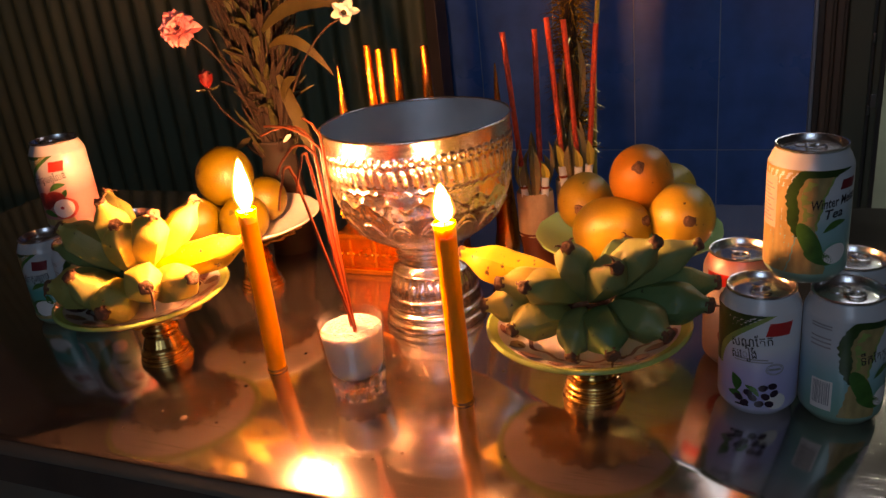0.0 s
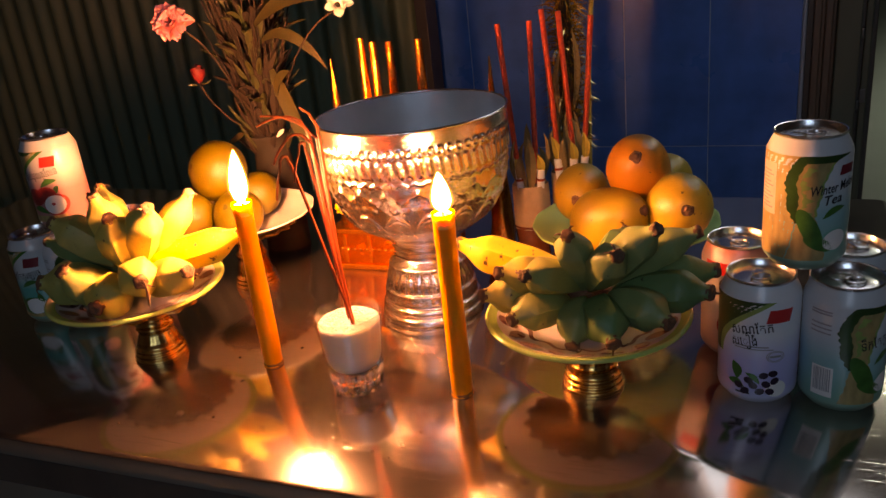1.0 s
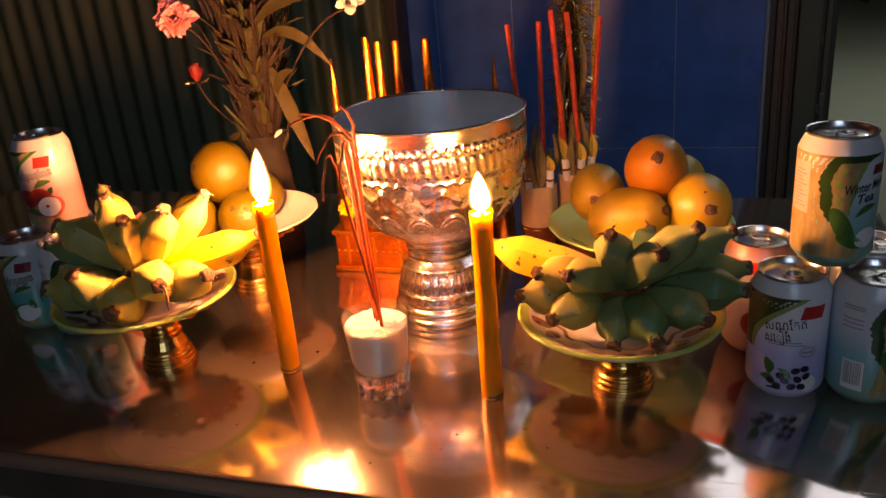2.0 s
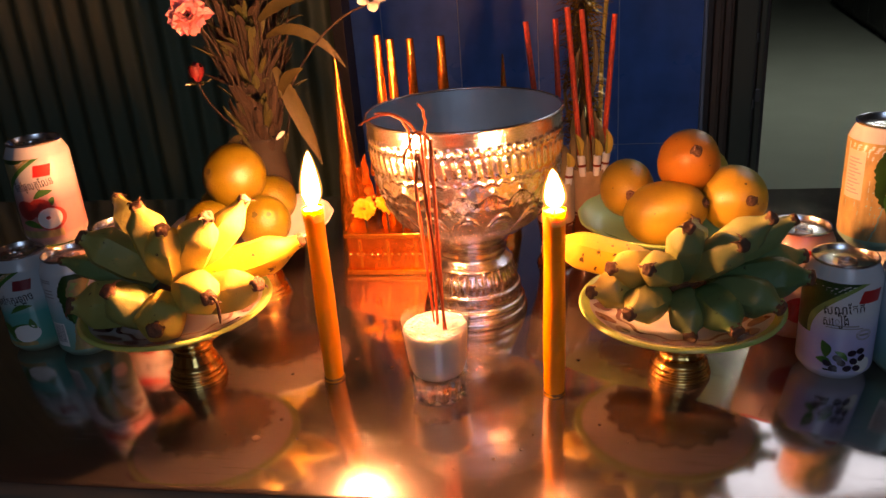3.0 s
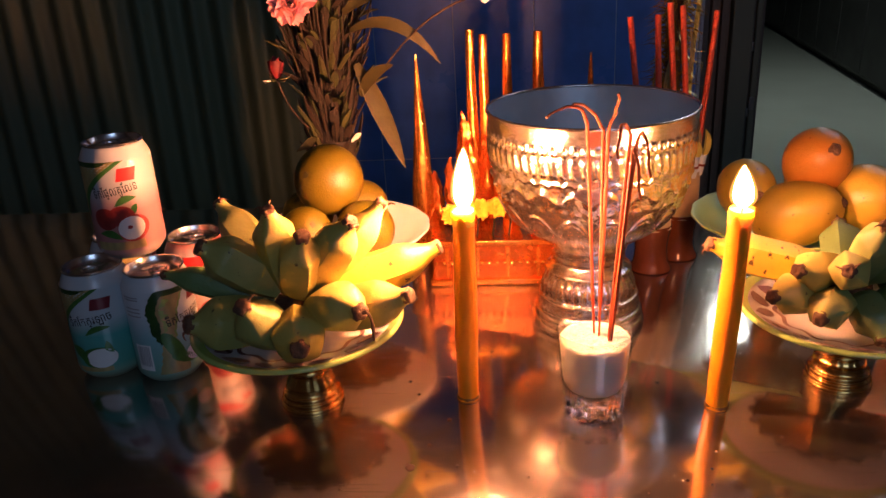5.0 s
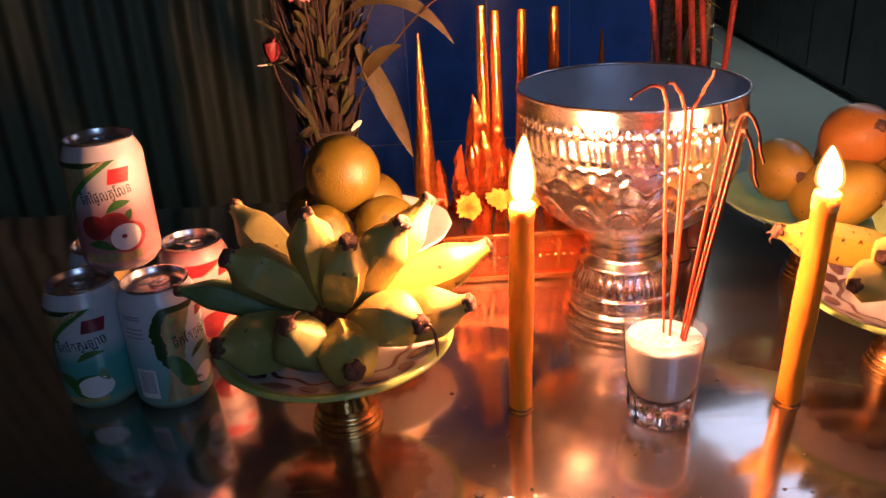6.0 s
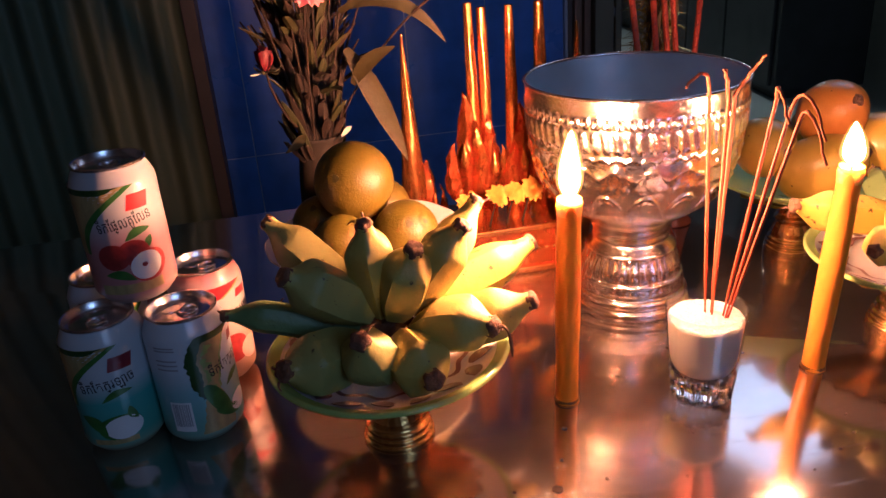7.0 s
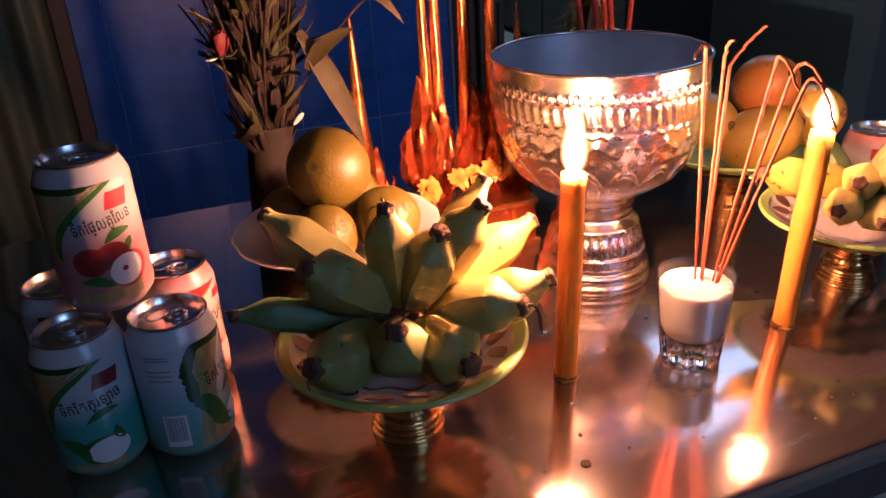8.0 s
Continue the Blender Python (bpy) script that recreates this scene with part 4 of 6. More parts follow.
# ---- bananas ----
def banana(parent, origin, root, tip, thick, material, bend, droop=False):
    """One stout finger: flat-sided and ridged, with a bottle neck and a blunt dry stub at its end."""
    a, c = Vector(root) - origin, Vector(tip) - origin
    mid = (a + c) / 2 + Vector((0, 0, 1)) * bend * (c - a).length
    n, seg = 30, 30
    pts = bezier(a, mid, c, n)
    verts, faces = [], []
    side = None
    rng = random.Random(int(1e4 * (tip[0] + 2 * tip[1] + 3 * tip[2])))
    start, sharp = rng.uniform(0, 1.2), rng.uniform(0.50, 0.78)
    wide = thick * (1.12 if tip[2] > 0.14 else 1.22)
    for k, p in enumerate(pts):
        t = k / n
        way = (pts[min(k + 1, n)] - pts[max(k - 1, 0)]).normalized()
        if side is None:
            side = way.cross(Vector((0, 0, 1))).normalized()
        side = (side - way * side.dot(way)).normalized()
        up = way.cross(side)
        swell = 0.52 + 0.48 * math.sin(min(1, t / 0.45) * math.pi / 2)
        fall = min(1.0, max(0.0, (t - 0.69) / 0.29))
        r = wide * swell * (1 - 0.64 * fall ** 2.3 * (3.3 - 2.3 * fall))
        edge = sharp * (1 - 0.6 * fall)
        for j in range(seg):
            ang = 2 * math.pi * j / seg + start
            off = (j % 6) * math.pi / 15 - math.pi / 5
            q = r * ((1 - edge) * 0.95 + edge * 0.86 / math.cos(off)) * (1 + 0.025 * noise.noise(p * 45 + Vector(tip) * 9))
            verts.append(p + q * (math.cos(ang) * side + math.sin(ang) * up))
    for k in range(n):
        for j in range(seg):
            i = (j + 1) % seg
            faces.append([k * seg + j, k * seg + i, (k + 1) * seg + i, (k + 1) * seg + j])
    faces += [list(range(seg))[::-1], [n * seg + j for j in range(seg)]]
    ob = part("banana", (verts, faces), material, parent)
    way = (pts[-1] - pts[-3]).normalized()
    turn = Matrix.Translation(pts[-1]) @ way.to_track_quat("Z", "Y").to_matrix().to_4x4()
    w = wide * 0.325
    stub = smooth_profile([(w * 1.02, -0.0030), (w * 1.06, -0.0016), (w * 1.04, 0.0), (w * 1.06, 0.0016), (w * 0.90, 0.0034), (w * 0.50, 0.0042), (0, 0.0036)], 3)
    ragged = lambda g, r, z: (0.16 * noise.noise((2.2 * math.cos(g), 2.2 * math.sin(g), 300 * z + start * 9)) + 0.08 * math.cos(5 * g)) * r - (0.10 * w * (1 + math.sin(3 * g + start)) if z < -0.0025 else 0)
    part("dry_tip", moved(lathe(stub, 22, ragged), turn), M["tip"], ob, "shrivelled dark brown stub")
    for k in range(rng.choice((0, 1, 2))):   # curled scraps of the dried flower
        g = rng.uniform(0, 2 * math.pi)
        o = turn @ Vector((w * math.cos(g), w * math.sin(g), 0.003))
        e = turn @ Vector((2.0 * w * math.cos(g), 2.0 * w * math.sin(g), rng.uniform(-0.002, 0.006)))
        part("dry_scrap", tube(bezier(o, (o + e) / 2 + way * 0.003, e, 5), [0.0011, 0.0010, 0.0008, 0.0007, 0.0005, 0.0003], 5), M["tip"], ob)
    if droop:
        q = pts[-1] + way * 0.004
        part("dry_thread", tube(bezier(q, q + Vector((0.008, -0.004, 0.005)), q + Vector((0.006, -0.008, -0.022)), 8), [0.0016, 0.0014, 0.0012, 0.0012, 0.0011, 0.0012, 0.0016, 0.0014, 0.0006], 6), M["tip"], ob, "hanging dried flower end")


def bunch(center, label, fingers):
    c = Vector(center)
    t = thing("banana_bunch", label, "bananas", Matrix.Translation(c), "banana bunches on plates")
    part("crown", lathe(smooth_profile([(0, -0.016), (0.020, -0.012), (0.024, 0.0), (0.018, 0.010), (0, 0.014)], 4), 18, lambda a, r, z: 0.004 * math.sin(3 * a + 60 * z) * (r > 0.01)), M["tip"], t, "dark cut crown")
    for tip, thick, kind, bend, *more in fingers:
        d = Vector(tip) - c
        flat = Vector((d.x, d.y, 0))
        high = tip[2] - c.z > 0.040   # the upper ring of fingers springs from higher on the crown
        root = c + flat.normalized() * min(0.014 if high else 0.026, flat.length * 0.3) + Vector((0, 0, 0.022 if high else 0.002))
        if more and more[0] != "thread":
            root = root + Vector(more[0])
        banana(t, c, root, tip, thick * (0.84 if c.x > 0 else 1.0), M[kind], bend, bool(more) and more[-1] == "thread")


bunch((-0.2570, 0.8660, 0.098), "bunch of short half-ripe green and yellow bananas", (
    ((-0.271, 0.851, 0.196), 0.0160, "pale_ban", 0.03), ((-0.247, 0.825, 0.180), 0.0180, "pale_ban", 0.02), ((-0.207, 0.827, 0.186), 0.0175, "pale_ban", 0.02),
    ((-0.176, 0.860, 0.188), 0.0150, "pale_ban", -0.12), ((-0.130, 0.857, 0.142), 0.0175, "yellow_ban", -0.10), ((-0.169, 0.799, 0.127), 0.0165, "pale_ban", -0.05),
    ((-0.211, 0.785, 0.126), 0.0175, "pale_ban", 0.16, "thread"), ((-0.300, 0.808, 0.134), 0.0175, "green_ban", -0.42), ((-0.261, 0.782, 0.103), 0.0185, "pale_ban", 0.02),
    ((-0.346, 0.838, 0.112), 0.0190, "green_ban", -0.08), ((-0.329, 0.862, 0.169), 0.0185, "green_ban", 0.05), ((-0.313, 0.945, 0.178), 0.0165, "green_ban", -0.02),
    ((-0.366, 0.902, 0.133), 0.0105, "deep_ban", 0.10), ((-0.322, 0.905, 0.118), 0.0170, "deep_ban", 0.10)))
bunch((0.2130, 0.7520, 0.088), "bunch of short mostly green bananas, one ripe yellow", (
    ((0.100, 0.793, 0.136), 0.0180, "yellow_ban", -0.06), ((0.136, 0.722, 0.134), 0.0168, "pale_ban", 0.05), ((0.157, 0.692, 0.143), 0.0172, "green_ban", 0.06),
    ((0.121, 0.730, 0.110), 0.0172, "pale_ban", 0.10), ((0.144, 0.700, 0.100), 0.0172, "green_ban", 0.16), ((0.192, 0.685, 0.080), 0.0168, "teal_ban", 0.26),
    ((0.223, 0.666, 0.090), 0.0180, "deep_ban", 0.24), ((0.270, 0.682, 0.096), 0.0180, "teal_ban", 0.22), ((0.194, 0.702, 0.171), 0.0172, "teal_ban", 0.06),
    ((0.230, 0.679, 0.160), 0.0180, "teal_ban", 0.08), ((0.264, 0.698, 0.172), 0.0176, "teal_ban", 0.04), ((0.304, 0.730, 0.154), 0.0172, "teal_ban", 0.02),
    ((0.308, 0.703, 0.110), 0.0190, "deep_ban", 0.14), ((0.322, 0.738, 0.114), 0.0185, "deep_ban", 0.12), ((0.260, 0.830, 0.120), 0.0176, "deep_ban", 0.05)))


# ---- mangoes and oranges ----
def mango(center, stem, size, material, label):
    c = Vector(center)
    t = thing("mango", label, "mango", Matrix.Translation(c), "mangoes on the green dish")
    axis = (Vector(stem) - c).normalized()
    turn = axis.to_track_quat("Z", "Y").to_matrix().to_4x4()
    L, W = size
    prof = [(0, -L)] + [(W * math.sin(a) ** 0.92 * (1 + 0.09 * math.cos(a)), -L * math.cos(a)) for a in [math.pi * k / 22 for k in range(1, 22)]] + [(0.004, L * 0.975), (0, L * 0.955)]
    v, f = lathe(prof, 36)
    v = [Vector((p[0] * 0.96 + 0.05 * p[2] * p[2] / L, p[1] * 1.03, p[2])) for p in v]
    v = [p * (1 + 0.02 * noise.noise(p * 40 + c * 30)) for p in v]
    part("fruit", moved((v, f), turn), material, t)
    scar = lathe(smooth_profile([(0.0062, L * 0.955), (0.0054, L * 0.985), (0.0034, L * 0.995), (0.0026, L * 1.03), (0, L * 1.035)], 3), 14, lambda a, r, z: 0.0024 * noise.noise((1.6 * math.cos(a), 1.6 * math.sin(a), c.x * 50)) * (r > 0.003))
    part("stem_scar", moved(scar, turn @ Matrix.Translation((0.05 * L, 0, 0.0012))), M["tip"], t, "dark dried stem end")


mango((0.285, 0.902, 0.161), (0.275, 0.868, 0.184), (0.040, 0.034), M["mango_red"], "ripe orange-red mango on top of the pile")
mango((0.251, 0.882, 0.114), (0.281, 0.852, 0.131), (0.046, 0.033), M["mango"], "yellow mango with dark speckles and stem end")
mango((0.229, 0.936, 0.127), (0.219, 0.902, 0.131), (0.038, 0.031), M["mango"], "yellow-green mango lying against the bowl side")
mango((0.319, 0.864, 0.128), (0.317, 0.830, 0.137), (0.038, 0.034), M["mango"], "greenish yellow mango with brown stem end")
mango((0.317, 0.940, 0.128), (0.345, 0.960, 0.140), (0.038, 0.032), M["mango"], "yellow mango at the back of the pile")


def orange(center, r, seed, label, scar=None):
    c = Vector(center)
    t = thing("orange", label, "orange", Matrix.Translation(c), "green oranges on the white plate")
    prof = [(0, -r * 0.93)] + [(r * math.sin(a), -r * 0.95 * math.cos(a)) for a in [math.pi * k / 20 for k in range(1, 20)]] + [(0, r * 0.90)]
    v, f = lathe(prof, 32)
    v = [Vector(p) * (1 + 0.015 * noise.noise(Vector(p) * 30 + Vector((seed, 0, 0)))) for p in v]
    turn = Euler((radians(50 + 20 * math.sin(seed)), 0, radians(-40 + 25 * math.cos(seed * 2)))).to_matrix().to_4x4()
    part("peel", moved((v, f), turn), M["citrus"], t)
    part("stem_button", moved(lathe([(0.0042, r * 0.885), (0.0036, r * 0.93), (0, r * 0.935)], 8, lambda a, q, z: 0.001 * math.cos(5 * a)), turn), M["olive_leaf"], t, "small green stem button")
    if scar:   # a sunken bruise with a ragged edge and a darker rim
        face = Vector(scar[:3]).to_track_quat("Z", "Y").to_matrix().to_4x4()
        for name, wide, lift, material, text in (("bruise_rim", scar[3] * 1.16, 1.004, M["scar"], "brown bruise rim"), ("bruise", scar[3] * 0.5, 1.006, M["tip"], "dark dry bruise")):
            ragged = lambda a, q, z, w=wide: (q / (r * w)) ** 2 * r * w * (0.30 * noise.noise((1.4 * math.cos(a), 1.4 * math.sin(a), seed * 3.1)) + 0.12 * noise.noise((4 * math.cos(a), 4 * math.sin(a), seed * 1.7)))
            part(name, moved(lathe([(r * math.sin(wide * f), r * lift * math.cos(wide * f)) for f in (1.0, 0.8, 0.6, 0.4, 0.2, 0.0)], 28, ragged), face), material, t, text)


orange((-0.205, 1.034, 0.163), 0.0375, 1, "large olive-green orange on top of the pile")
orange((-0.237, 0.999, 0.118), 0.0290, 2, "green-yellow orange with brown scars on the plate", (0.25, -0.8, 0.65, 0.22))
orange((-0.176, 0.992, 0.118), 0.0305, 3, "yellow-green orange with a bruised spot", (0.30, -0.8, 0.55, 0.16))
orange((-0.229, 1.071, 0.115), 0.0285, 4, "dark green orange at the back of the plate")
orange((-0.170, 1.062, 0.120), 0.0300, 5, "yellow-green orange behind the others")


# ---- drink cans ----
CAN_R, CAN_H = 0.0331, 0.1152


def wrapped(flat, lift=0.00012):
    """Lays a flat print (along the girth, up the side) round a can's body; its front looks to -y."""
    r = CAN_R + lift
    return [(r * math.sin(s / r), -r * math.cos(s / r), z) for s, z in flat[0]], flat[1]


def oval(s, z, a, b, tilt=0.0, n=28):
    c, d = math.cos(radians(tilt)), math.sin(radians(tilt))
    verts, faces = [(s, z)], []
    for k in (0.17, 0.33, 0.5, 0.67, 0.84, 1.0):
        for j in range(n):
            x, y = k * a * math.cos(2 * math.pi * j / n), k * b * math.sin(2 * math.pi * j / n)
            verts.append((s + c * x - d * y, z + d * x + c * y))
    for j in range(n):
        i = (j + 1) % n
        faces.append([0, 1 + j, 1 + i])
        faces += [[1 + q * n + j, 1 + q * n + n + j, 1 + q * n + n + i, 1 + q * n + i] for q in range(5)]
    return verts, faces


def band(left, right, z0, z1, nz=24, ns=10):
    """A print between two side lines, each a function of the height."""
    verts = [(left(z) + (right(z) - left(z)) * j / ns, z) for z in (z0 + (z1 - z0) * k / nz for k in range(nz + 1)) for j in range(ns + 1)]
    w = ns + 1
    return verts, [[k * w + j, k * w + j + 1, (k + 1) * w + j + 1, (k + 1) * w + j] for k in range(nz) for j in range(ns)]


def slab(s0, z0, s1, z1, slant=0.0):
    return band(lambda z: s0 + slant * (z - z0), lambda z: s1 + slant * (z - z0), z0, z1, 2, 8)


def leaf_print(s, z, long, wide, tilt):
    n = 14
    c, d = math.cos(radians(tilt)), math.sin(radians(tilt))
    verts, faces = [], []
    for k in range(n + 1):
        x = long * (k / n - 0.5)
        w = wide * 0.5 * max(0.03, math.sin(math.pi * k / n)) ** 0.8
        lift = 0.12 * long * math.sin(math.pi * k / n)
        for y in (-w + lift, w + lift):
            verts.append((s + c * x - d * y, z + d * x + c * y))
    faces = [[2 * k, 2 * k + 2, 2 * k + 3, 2 * k + 1] for k in range(n)]
    return verts, faces


def writing(body, s, z, size, tilt=0.0, wide=None):
    """Letters as a flat mesh, centred on (s, z)."""
    curve = bpy.data.curves.new("letters", "FONT")
    curve.body, curve.size, curve.align_x, curve.align_y = body, size, "CENTER", "CENTER"
    curve.resolution_u, curve.offset = 2, size * (0.018 if body.isascii() else 0.007)
    curve.shear = 0.3 if body.isascii() else 0.0
    ob = new("letters", curve)
    bpy.context.view_layer.update()
    me = bpy.data.meshes.new_from_object(ob.evaluated_get(bpy.context.evaluated_depsgraph_get()))
    bm = bmesh.new()
    bm.from_mesh(me)
    low, high = min(v.co.x for v in bm.verts), max(v.co.x for v in bm.verts)
    for k in range(1, 40):   # cut into narrow strips, so that the letters follow the can's round
        bmesh.ops.bisect_plane(bm, geom=bm.verts[:] + bm.edges[:] + bm.faces[:], plane_co=(low + (high - low) * k / 40, 0, 0), plane_no=(1, 0, 0))
    bm.verts.index_update()
    co = [(v.co.x, v.co.y) for v in bm.verts]
    faces = [[v.index for v in p.verts] for p in bm.faces]
    bm.free()
    bpy.data.objects.remove(ob)
    bpy.data.curves.remove(curve)
    bpy.data.meshes.remove(me)
    c, d = math.cos(radians(tilt)), math.sin(radians(tilt))
    k = wide / (max(x for x, _ in co) - min(x for x, _ in co)) if wide else 1.0
    return [(s + c * x * k - d * y, z + d * x * k + c * y) for x, y in co], faces


def can_shape():
    """Meshes of an unprinted can: body wall, rolled lid, pull tab."""
    r = CAN_R
    wall = [(0, 0.006), (0.018, 0.0045), (0.0225, 0.0005), (0.0245, 0.0), (0.0265, 0.0012), (0.0300, 0.0055), (0.0322, 0.0082), (r, 0.0115), (r, 0.098), (0.0325, 0.1005), (0.0300, 0.1065), (0.0283, 0.1095), (0.0272, 0.1118)]
    lid = [(0.0272, 0.1119), (0.0284, 0.1130), (0.0286, 0.1145), (0.0278, CAN_H), (0.0268, 0.1147), (0.0258, 0.1110), (0.0246, 0.1090), (0.0236, 0.1096), (0.0215, 0.1104), (0.010, 0.1106), (0, 0.1106)]
    ring = [(0.0075 * math.cos(a), 0.0062 * math.sin(a) - 0.0075, 0.1124) for a in [2 * math.pi * k / 20 for k in range(21)]]
    tab = joined(tube(ring, [0.0013] * 21, 8, False), moved(tube([(-0.0055, 0, 0), (0, 0, 0), (0.0055, 0, 0)], [0.0012, 0.0016, 0.0012], 8, True, 1.8), Matrix.Translation((0, -0.0005, 0.1124))),
                 lathe([(0.0022, 0.1107), (0.0022, 0.1126), (0, 0.1130)], 12))
    score = [(0.0085 * math.cos(a), 0.0070 * math.sin(a) + 0.0095, 0.1108) for a in [2 * math.pi * k / 24 for k in range(25)]]
    return wall, lid, tab, tube(score, [0.0006] * 25, 6, False)


def prints(kind):
    """(name, flat print, material, layer, label) for each printed mark of a kind of can."""
    edge = lambda z: -0.021 + 0.55 * max(0, z - 0.062)
    out = []
    if kind in ("lychee", "teal", "soy"):
        logo = "logo" if kind == "lychee" else "logo_dark" if kind == "teal" else "logo"
        swoosh = lambda z: -0.037 + 17 * max(0, z - 0.048) ** 2
        out += [("corner_band", band(lambda z: -0.060, swoosh, 0.046, 0.1005), {"lychee": "print_beige", "teal": "print_beige", "soy": "print_rind"}[kind], 1, ""),
                ("corner_edge", band(lambda z: swoosh(z) - 0.0035 * min(1, (z - 0.046) / 0.02), lambda z: swoosh(z) + 0.0034, 0.046, 0.1005), "print_lime" if kind == "soy" else "print_green", 2, "")]
        ragged = lambda z: swoosh(z) - 0.010 + 0.003 * math.sin(700 * z) + 0.002 * math.sin(1630 * z)
        out += [("dark_neck", band(lambda z: -0.064, ragged, 0.0955, 0.1003, 30), "print_rind", 3, "")]
        if kind == "lychee":
            out += [("brand_mark", slab(0.003, 0.0805, 0.0205, 0.0930, 0.25), logo, 3, "plain red brand mark"),
                    ("name_print", writing("ទឹកែផ្លគូែលន", 0.000, 0.0715, 0.0125, 8, 0.043), "ink", 3, "black product name"),
                    ("leaf_print", leaf_print(0.008, 0.060, 0.022, 0.007, 18), "print_green", 3, ""),
                    ("fruit_print", oval(-0.014, 0.044, 0.0125, 0.011), "print_red", 3, ""), ("fruit_print", oval(0.002, 0.046, 0.0125, 0.0105), "print_red", 4, ""),
                    ("fruit_print", oval(0.0115, 0.033, 0.0155, 0.0130, 20), "print_red", 5, ""), ("flesh_print", oval(0.0095, 0.0335, 0.0130, 0.0115, 20), "print_white", 6, ""),
                    ("seed_print", oval(0.008, 0.0345, 0.0023, 0.0019), "print_red", 7, ""),
                    ("leaf_print", leaf_print(-0.012, 0.026, 0.024, 0.008, -14), "print_green", 4, ""), ("leaf_print", leaf_print(0.016, 0.052, 0.010, 0.006, 70), "print_green", 4, ""),
                    ("pale_foot", band(lambda z: -0.03, lambda z: 0.02, 0.0118, 0.020), "print_beige", 1, "")]
        elif kind == "teal":
            out += [("brand_mark", slab(0.001, 0.0785, 0.0200, 0.0905, 0.25), logo, 3, "plain maroon brand mark"),
                    ("name_print", writing("ទឹកែតក្រឡាច", -0.002, 0.0675, 0.0125, 8, 0.044), "ink", 3, "black product name"),
                    ("leaf_print", leaf_print(0.004, 0.0555, 0.026, 0.006, 16), "print_green", 3, ""),
                    ("melon_print", oval(0.000, 0.027, 0.0185, 0.0115, 6), "print_green", 3, ""), ("flesh_print", oval(0.003, 0.0265, 0.0155, 0.0105, 6), "print_white", 4, ""),
                    ("leaf_print", leaf_print(-0.021, 0.030, 0.026, 0.012, -40), "print_green", 5, ""), ("leaf_print", leaf_print(0.013, 0.038, 0.014, 0.007, 110), "print_green", 5, ""),
                    ("flesh_print", band(lambda z: -0.024, lambda z: 0.012, 0.0118, 0.0165), "print_beige", 3, "")]
        else:
            out += [("brand_mark", slab(0.005, 0.0815, 0.0255, 0.0935, 0.25), logo, 3, "plain red brand mark"),
                    ("name_print", writing("សណ្ែតក", -0.006, 0.0750, 0.0125, 8, 0.034), "ink", 3, "black product name"), ("name_print", writing("សៀង", -0.0120, 0.0630, 0.0125, 8, 0.021), "ink", 3, "black product name"),
                    ("small_print", slab(-0.020, 0.0585, 0.008, 0.0598, 0.0), "grey_ink", 3, ""), ("small_print", slab(-0.020, 0.0562, 0.012, 0.0572, 0.0), "grey_ink", 3, "")]
            for a, b in ((0.0065, 0.0045), (0.0078, 0.0055)):
                ring = [(0.014 + a * math.cos(t), 0.050 + b * math.sin(t)) for t in [2 * math.pi * k / 30 for k in range(31)]]
                ring2 = [(0.014 + (a - 0.0006) * math.cos(t), 0.050 + (b - 0.0006) * math.sin(t)) for t in [2 * math.pi * k / 30 for k in range(31)]]
                out.append(("seal_ring", (ring + ring2, [[k, k + 1, k + 32, k + 31] for k in range(30)]), "grey_ink", 3, ""))
            out += [("seal_print", slab(0.009, 0.049, 0.019, 0.051), "grey_ink", 3, "")]
            rng = random.Random(8)
            for s, z in ((-0.014, 0.018), (-0.009, 0.014), (-0.003, 0.0195), (0.002, 0.0145), (0.0065, 0.021), (0.0095, 0.0145), (0.013, 0.0235), (-0.0065, 0.0235), (0.0045, 0.0285), (0.0115, 0.030)):
                out.append(("bean_print", oval(s * 1.1, z * 1.12, 0.0040, 0.0032, rng.uniform(-40, 40), 14), "bean", 5, ""))
            out += [("leaf_print", leaf_print(-0.019, 0.034, 0.017, 0.009, -75), "print_green", 4, ""), ("leaf_print", leaf_print(-0.004, 0.0285, 0.015, 0.005, -40), "print_green", 4, ""),
                    ("leaf_print", leaf_print(-0.018, 0.021, 0.015, 0.007, -15), "print_green", 4, ""),
                    ("milk_print", oval(0.016, 0.0185, 0.009, 0.008), "print_white", 2, ""), ("small_print", slab(-0.018, 0.0125, -0.006, 0.0142), "ink", 4, "")]
